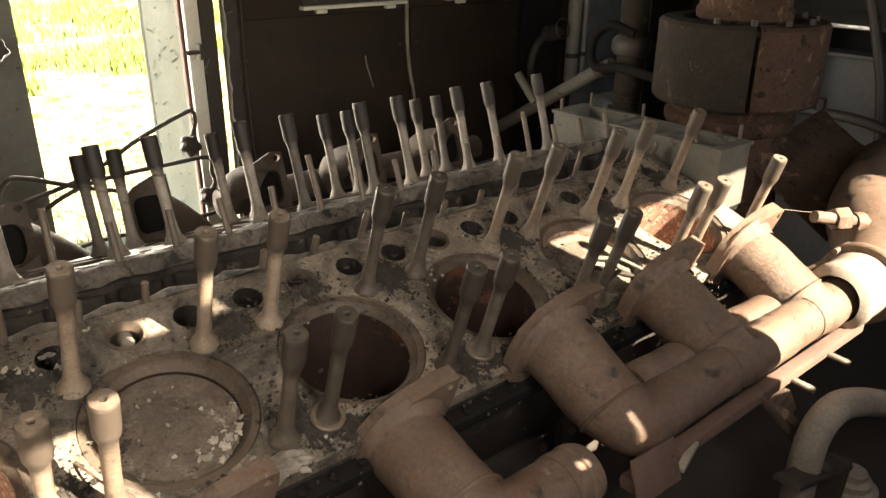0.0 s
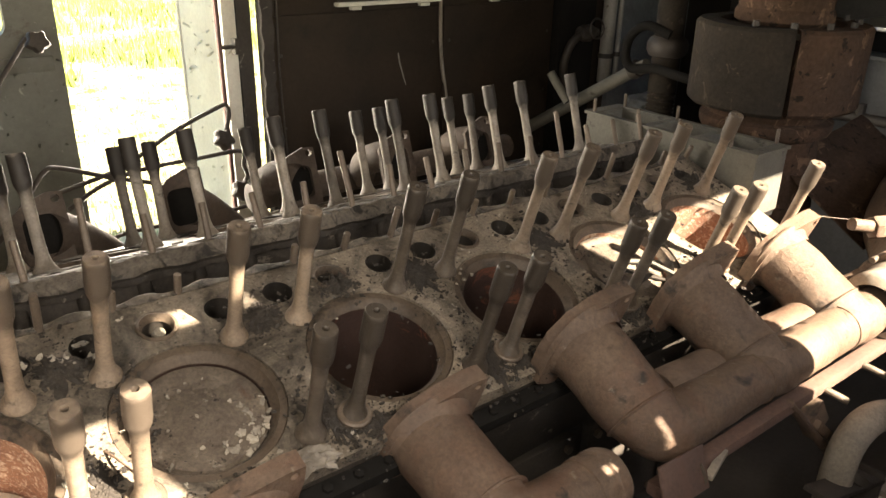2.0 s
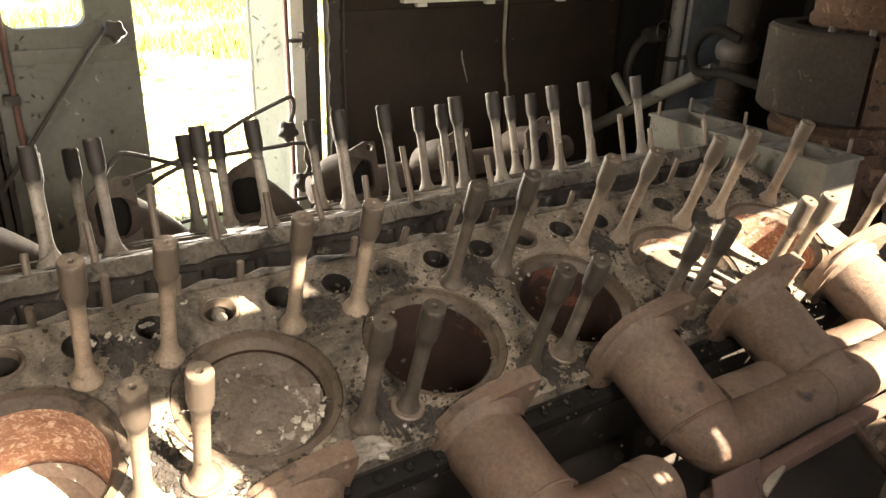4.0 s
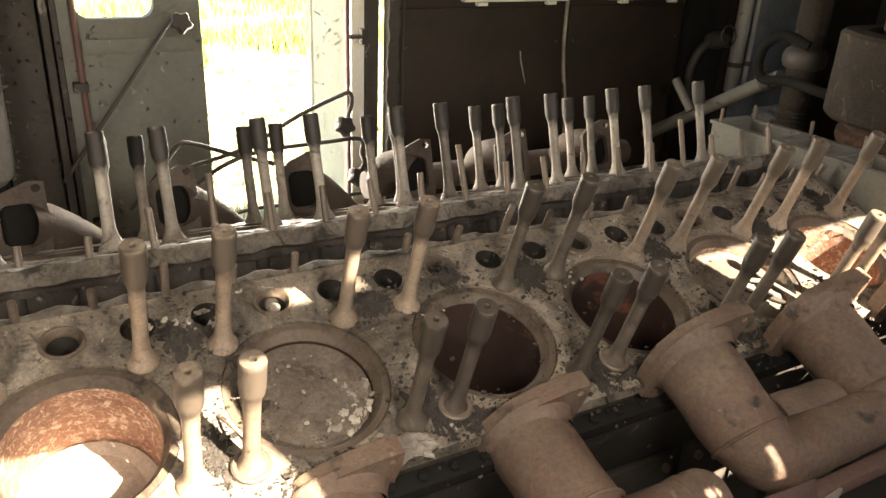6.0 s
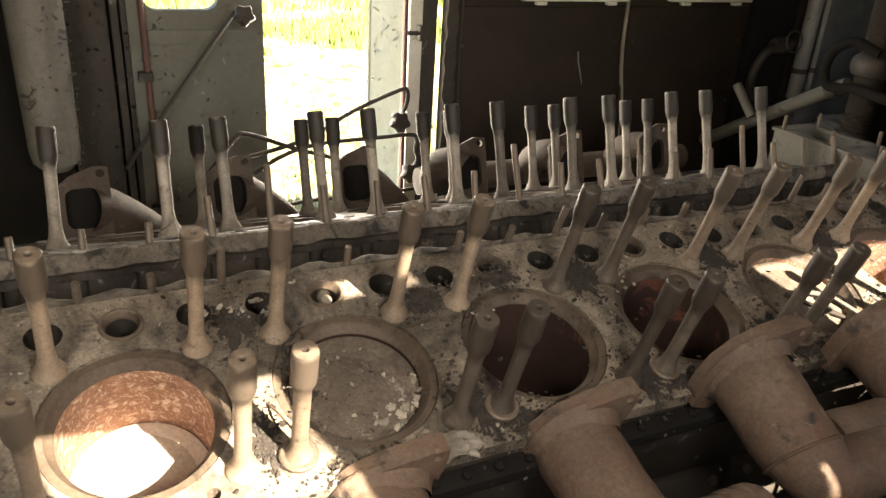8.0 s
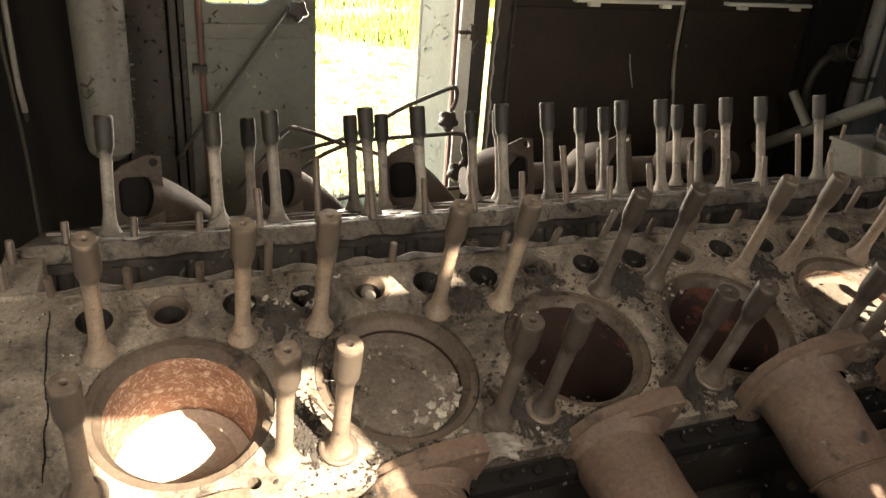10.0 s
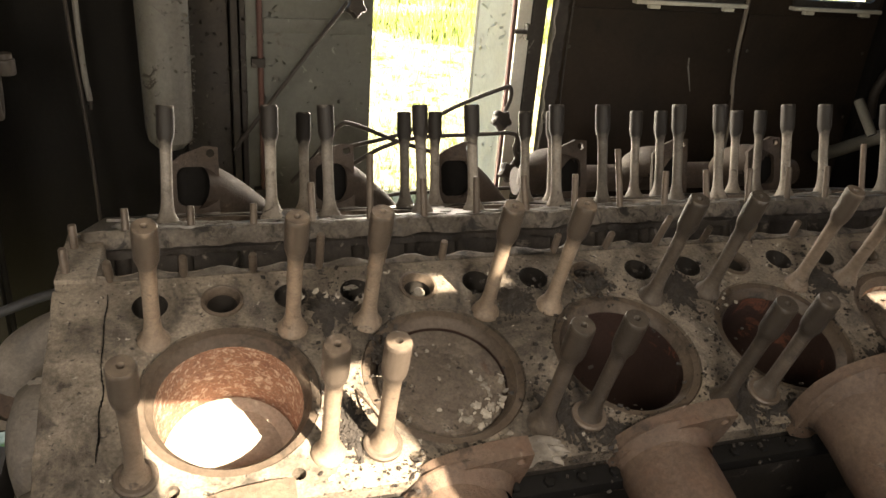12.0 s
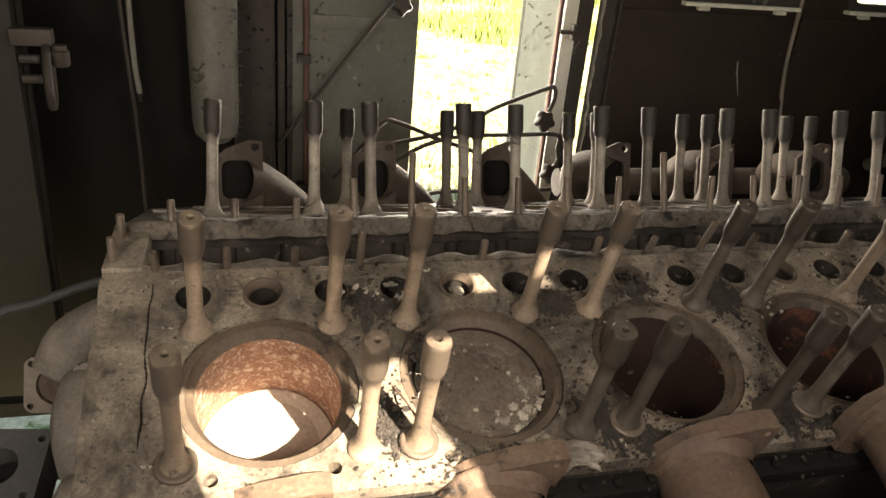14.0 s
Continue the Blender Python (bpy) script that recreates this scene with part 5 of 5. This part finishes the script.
def dirt_patch(cx, cv, rx, rv, seed):
    """A low crust of oily dirt and small chips."""
    bm = bmesh.new()
    n, k = 64, 5
    rx, rv = rx * 0.8, rv * 0.8
    rings = [[bm.verts.new((0, 0, 0.006))]]
    for j in range(1, k + 1):
        row = []
        for i in range(n):
            a = 2 * math.pi * i / n
            q = j / k * (1 + 0.8 * noise.noise(Vector((math.cos(a) * 2.2, math.sin(a) * 2.2, seed))) + 0.55 * noise.noise(Vector((math.cos(a) * 7, math.sin(a) * 7, seed))))
            z = (0.003 * (1 - (j / k) ** 2) + 0.003 * abs(noise.noise(Vector((q * 9 * math.cos(a), q * 9 * math.sin(a), seed))))) if j < k else -0.002
            row.append(bm.verts.new((rx * q * math.cos(a), rv * q * math.sin(a), z)))
        rings.append(row)
    for p, q in zip(rings, rings[1:]):
        for i in range(n):
            f = list(dict.fromkeys((p[i % len(p)], p[(i + 1) % n % len(p)], q[(i + 1) % n], q[i])))
            bm.faces.new(f)
    for _ in range(420):
        a, q = rs.uniform(0, 6.28), abs(rs.gauss(0, 1.3))
        c = Vector((rx * q * math.cos(a), rv * q * math.sin(a), 0.004))
        s = rs.uniform(0.0008, 0.0022) if rs.random() < 0.75 else rs.uniform(0.002, 0.005)
        box(bm, -s, s, -s * 0.6, s * 0.6, -s * 0.4, s * 0.4, m=Matrix.Translation(c) @ pose(0, 0, 0, rs.uniform(-40, 40), rs.uniform(-40, 40), rs.uniform(0, 180)))
    ob = tagged(link("dirt_patch", bm, M_DIRT), "black oily dirt with chips caked on the deck", "dirt", group="dirt on the deck", kind="stuff")
    ob.matrix_world = near_bank @ pose(cx, cv, 0.0)


for i, (cx, cv, rx, rv) in enumerate(((0.19, 0.165, 0.055, 0.06), (0.555, 0.15, 0.05, 0.05), (0.925, 0.14, 0.06, 0.07), (1.295, 0.13, 0.06, 0.06), (0.555, -0.12, 0.045, 0.085), (0.925, -0.13, 0.05, 0.075), (1.295, -0.13, 0.05, 0.075), (1.665, 0.13, 0.05, 0.05), (0.185, -0.09, 0.03, 0.06), (1.665, -0.12, 0.045, 0.06), (1.98, 0.16, 0.06, 0.06), (0.64, -0.17, 0.06, 0.025), (1.0, -0.17, 0.06, 0.025), (0.33, -0.185, 0.07, 0.018), (0.72, -0.183, 0.07, 0.018), (1.38, -0.18, 0.07, 0.02), (0.27, 0.04, 0.02, 0.06), (0.74, 0.175, 0.04, 0.03))):
    dirt_patch(cx, cv, rx, rv, 3.1 * i)

rag = thing("dirty_rag", "soiled pale paper rag lying on the deck edge", "rag")
bm = bmesh.new()
bmesh.ops.create_grid(bm, x_segments=26, y_segments=16, size=0.5)
for v in bm.verts:
    x, y = v.co.x, v.co.y
    edge = 1 - 0.35 * (abs(x) * abs(y)) ** 0.5 + 0.2 * noise.noise(Vector((x * 3.3, y * 3.3, 5))) + 0.08 * noise.noise(Vector((x * 9, y * 9, 6)))
    v.co = Vector((x * 0.145 * edge, y * 0.058 * edge + 0.012 * math.sin(x * 5), 0.005 + 0.010 * abs(noise.noise(Vector((x * 5, y * 4, 1)))) + 0.008 * abs(noise.noise(Vector((x * 13, y * 11, 2))))))
bmesh.ops.solidify(bm, geom=bm.faces[:], thickness=0.0015)
r = part("cloth", bm, M_PAPER, rag)
r.matrix_basis = near_bank @ pose(0.458, -0.186, 0.0, 0, 0, -14)

# rubble in the fifth bore: sticks and scraps over a sunlit crown
for i, (x, v, l, a) in enumerate(((1.50, -0.05, 0.16, -38), (1.53, -0.02, 0.13, -20), (1.47, -0.08, 0.10, 12), (1.56, -0.09, 0.12, -60))):
    st = thing("scrap_strip", "dark scrap strip lying in the open bore", "scrap", group="scraps in the bore")
    q = part("strip", box(bmesh.new(), -l / 2, l / 2, -0.006, 0.006, 0.0, 0.006, bevel=0.0015), M_IRON if i % 2 == 0 else M_GREY, st)
    q.matrix_basis = near_bank @ pose(x, v, -0.03 + 0.007 * i, 0, 3, a)
plug = thing("pale_plug", "pale round plug sitting in a push-rod hole", "plug")
q = part("plug", lathe([(0.0, 0.0), (0.011, 0.0), (0.012, -0.003), (0.012, -0.03), (0.0, -0.03)], 16), M_FLAKE, plug)
q.matrix_basis = near_bank @ pose(PITCH + 0.004, 0.203, -0.012, 8, 10)
thread = thing("cobweb_thread", "fine thread stretched between two studs", "thread")
q = part("thread", tube([(0.165, -0.135, 0.205), (0.19, -0.135, 0.198), (0.225, -0.135, 0.19)], 0.0002, 5), M_FLAKE, thread)
q.matrix_basis = near_bank
twig = thing("twig", "thin bent twig leaning by the stud", "twig")
q = part("twig", tube([(0.205, -0.02, 0.002), (0.215, -0.07, 0.03), (0.228, -0.11, 0.035)], 0.002, 6), M_MANI, twig)
q.matrix_basis = near_bank

# ---- grass outside ----
rg = random.Random(5)
verts, faces = [], []
for _ in range(9000):
    y = 1.9 + 24 * rg.random() ** 1.6
    spread = 0.45 + (y + 1.45) * 0.17
    mid = 0.62 + (y - 1.4) * 0.30
    x = mid + rg.uniform(-1, 1) * (spread + 0.25 * y)
    h = rg.uniform(0.05, 0.22) * (1 + 0.04 * y)
    for _b in range(3):
        a = rg.uniform(0, 6.28)
        dx, dy = 0.012 * math.cos(a), 0.012 * math.sin(a)
        bx, by = x + rg.uniform(-0.05, 0.05), y + rg.uniform(-0.05, 0.05)
        g = GROUND - 0.03
        lx, ly = rg.uniform(-0.5, 0.5) * h, rg.uniform(-0.5, 0.5) * h
        i = len(verts)
        verts += [(bx - dx, by - dy, g), (bx + dx, by + dy, g), (bx + lx, by + ly, GROUND + h)]
        faces.append((i, i + 1, i + 2))
wv, wf = [], []
for _ in range(7000):
    y = rg.uniform(13, 34)
    x = 0.62 + (y - 1.4) * 0.30 + rg.uniform(-1, 1) * (0.5 + 0.42 * y)
    if noise.noise(Vector((x * 0.35, y * 0.35, 0))) < -0.05:
        continue
    h = rg.uniform(0.15, 0.5)
    for _b in range(3):
        a = rg.uniform(0, 6.28)
        dx, dy = 0.04 * math.cos(a), 0.04 * math.sin(a)
        bx, by = x + rg.uniform(-0.15, 0.15), y + rg.uniform(-0.15, 0.15)
        i = len(wv)
        tip = (bx + rg.uniform(-0.4, 0.4) * h, by + rg.uniform(-0.4, 0.4) * h, GROUND + h)
        wv += [(bx - dx, by - dy, GROUND - 0.05), (bx + dx, by + dy, GROUND - 0.05), tip]
        wf.append((i, i + 1, i + 2))
wm = bpy.data.meshes.new("weeds")
wm.from_pydata(wv, [], wf)
wm.materials.append(M_WEED)
tagged(new("weeds", wm), "clumps of tall green weeds in the field", "weeds", kind="stuff")
me = bpy.data.meshes.new("grass")
me.from_pydata(verts, [], faces)
me.materials.append(M_BLADE)
tagged(new("grass", me), "long green and straw-coloured grass beside the track", "grass", kind="stuff")
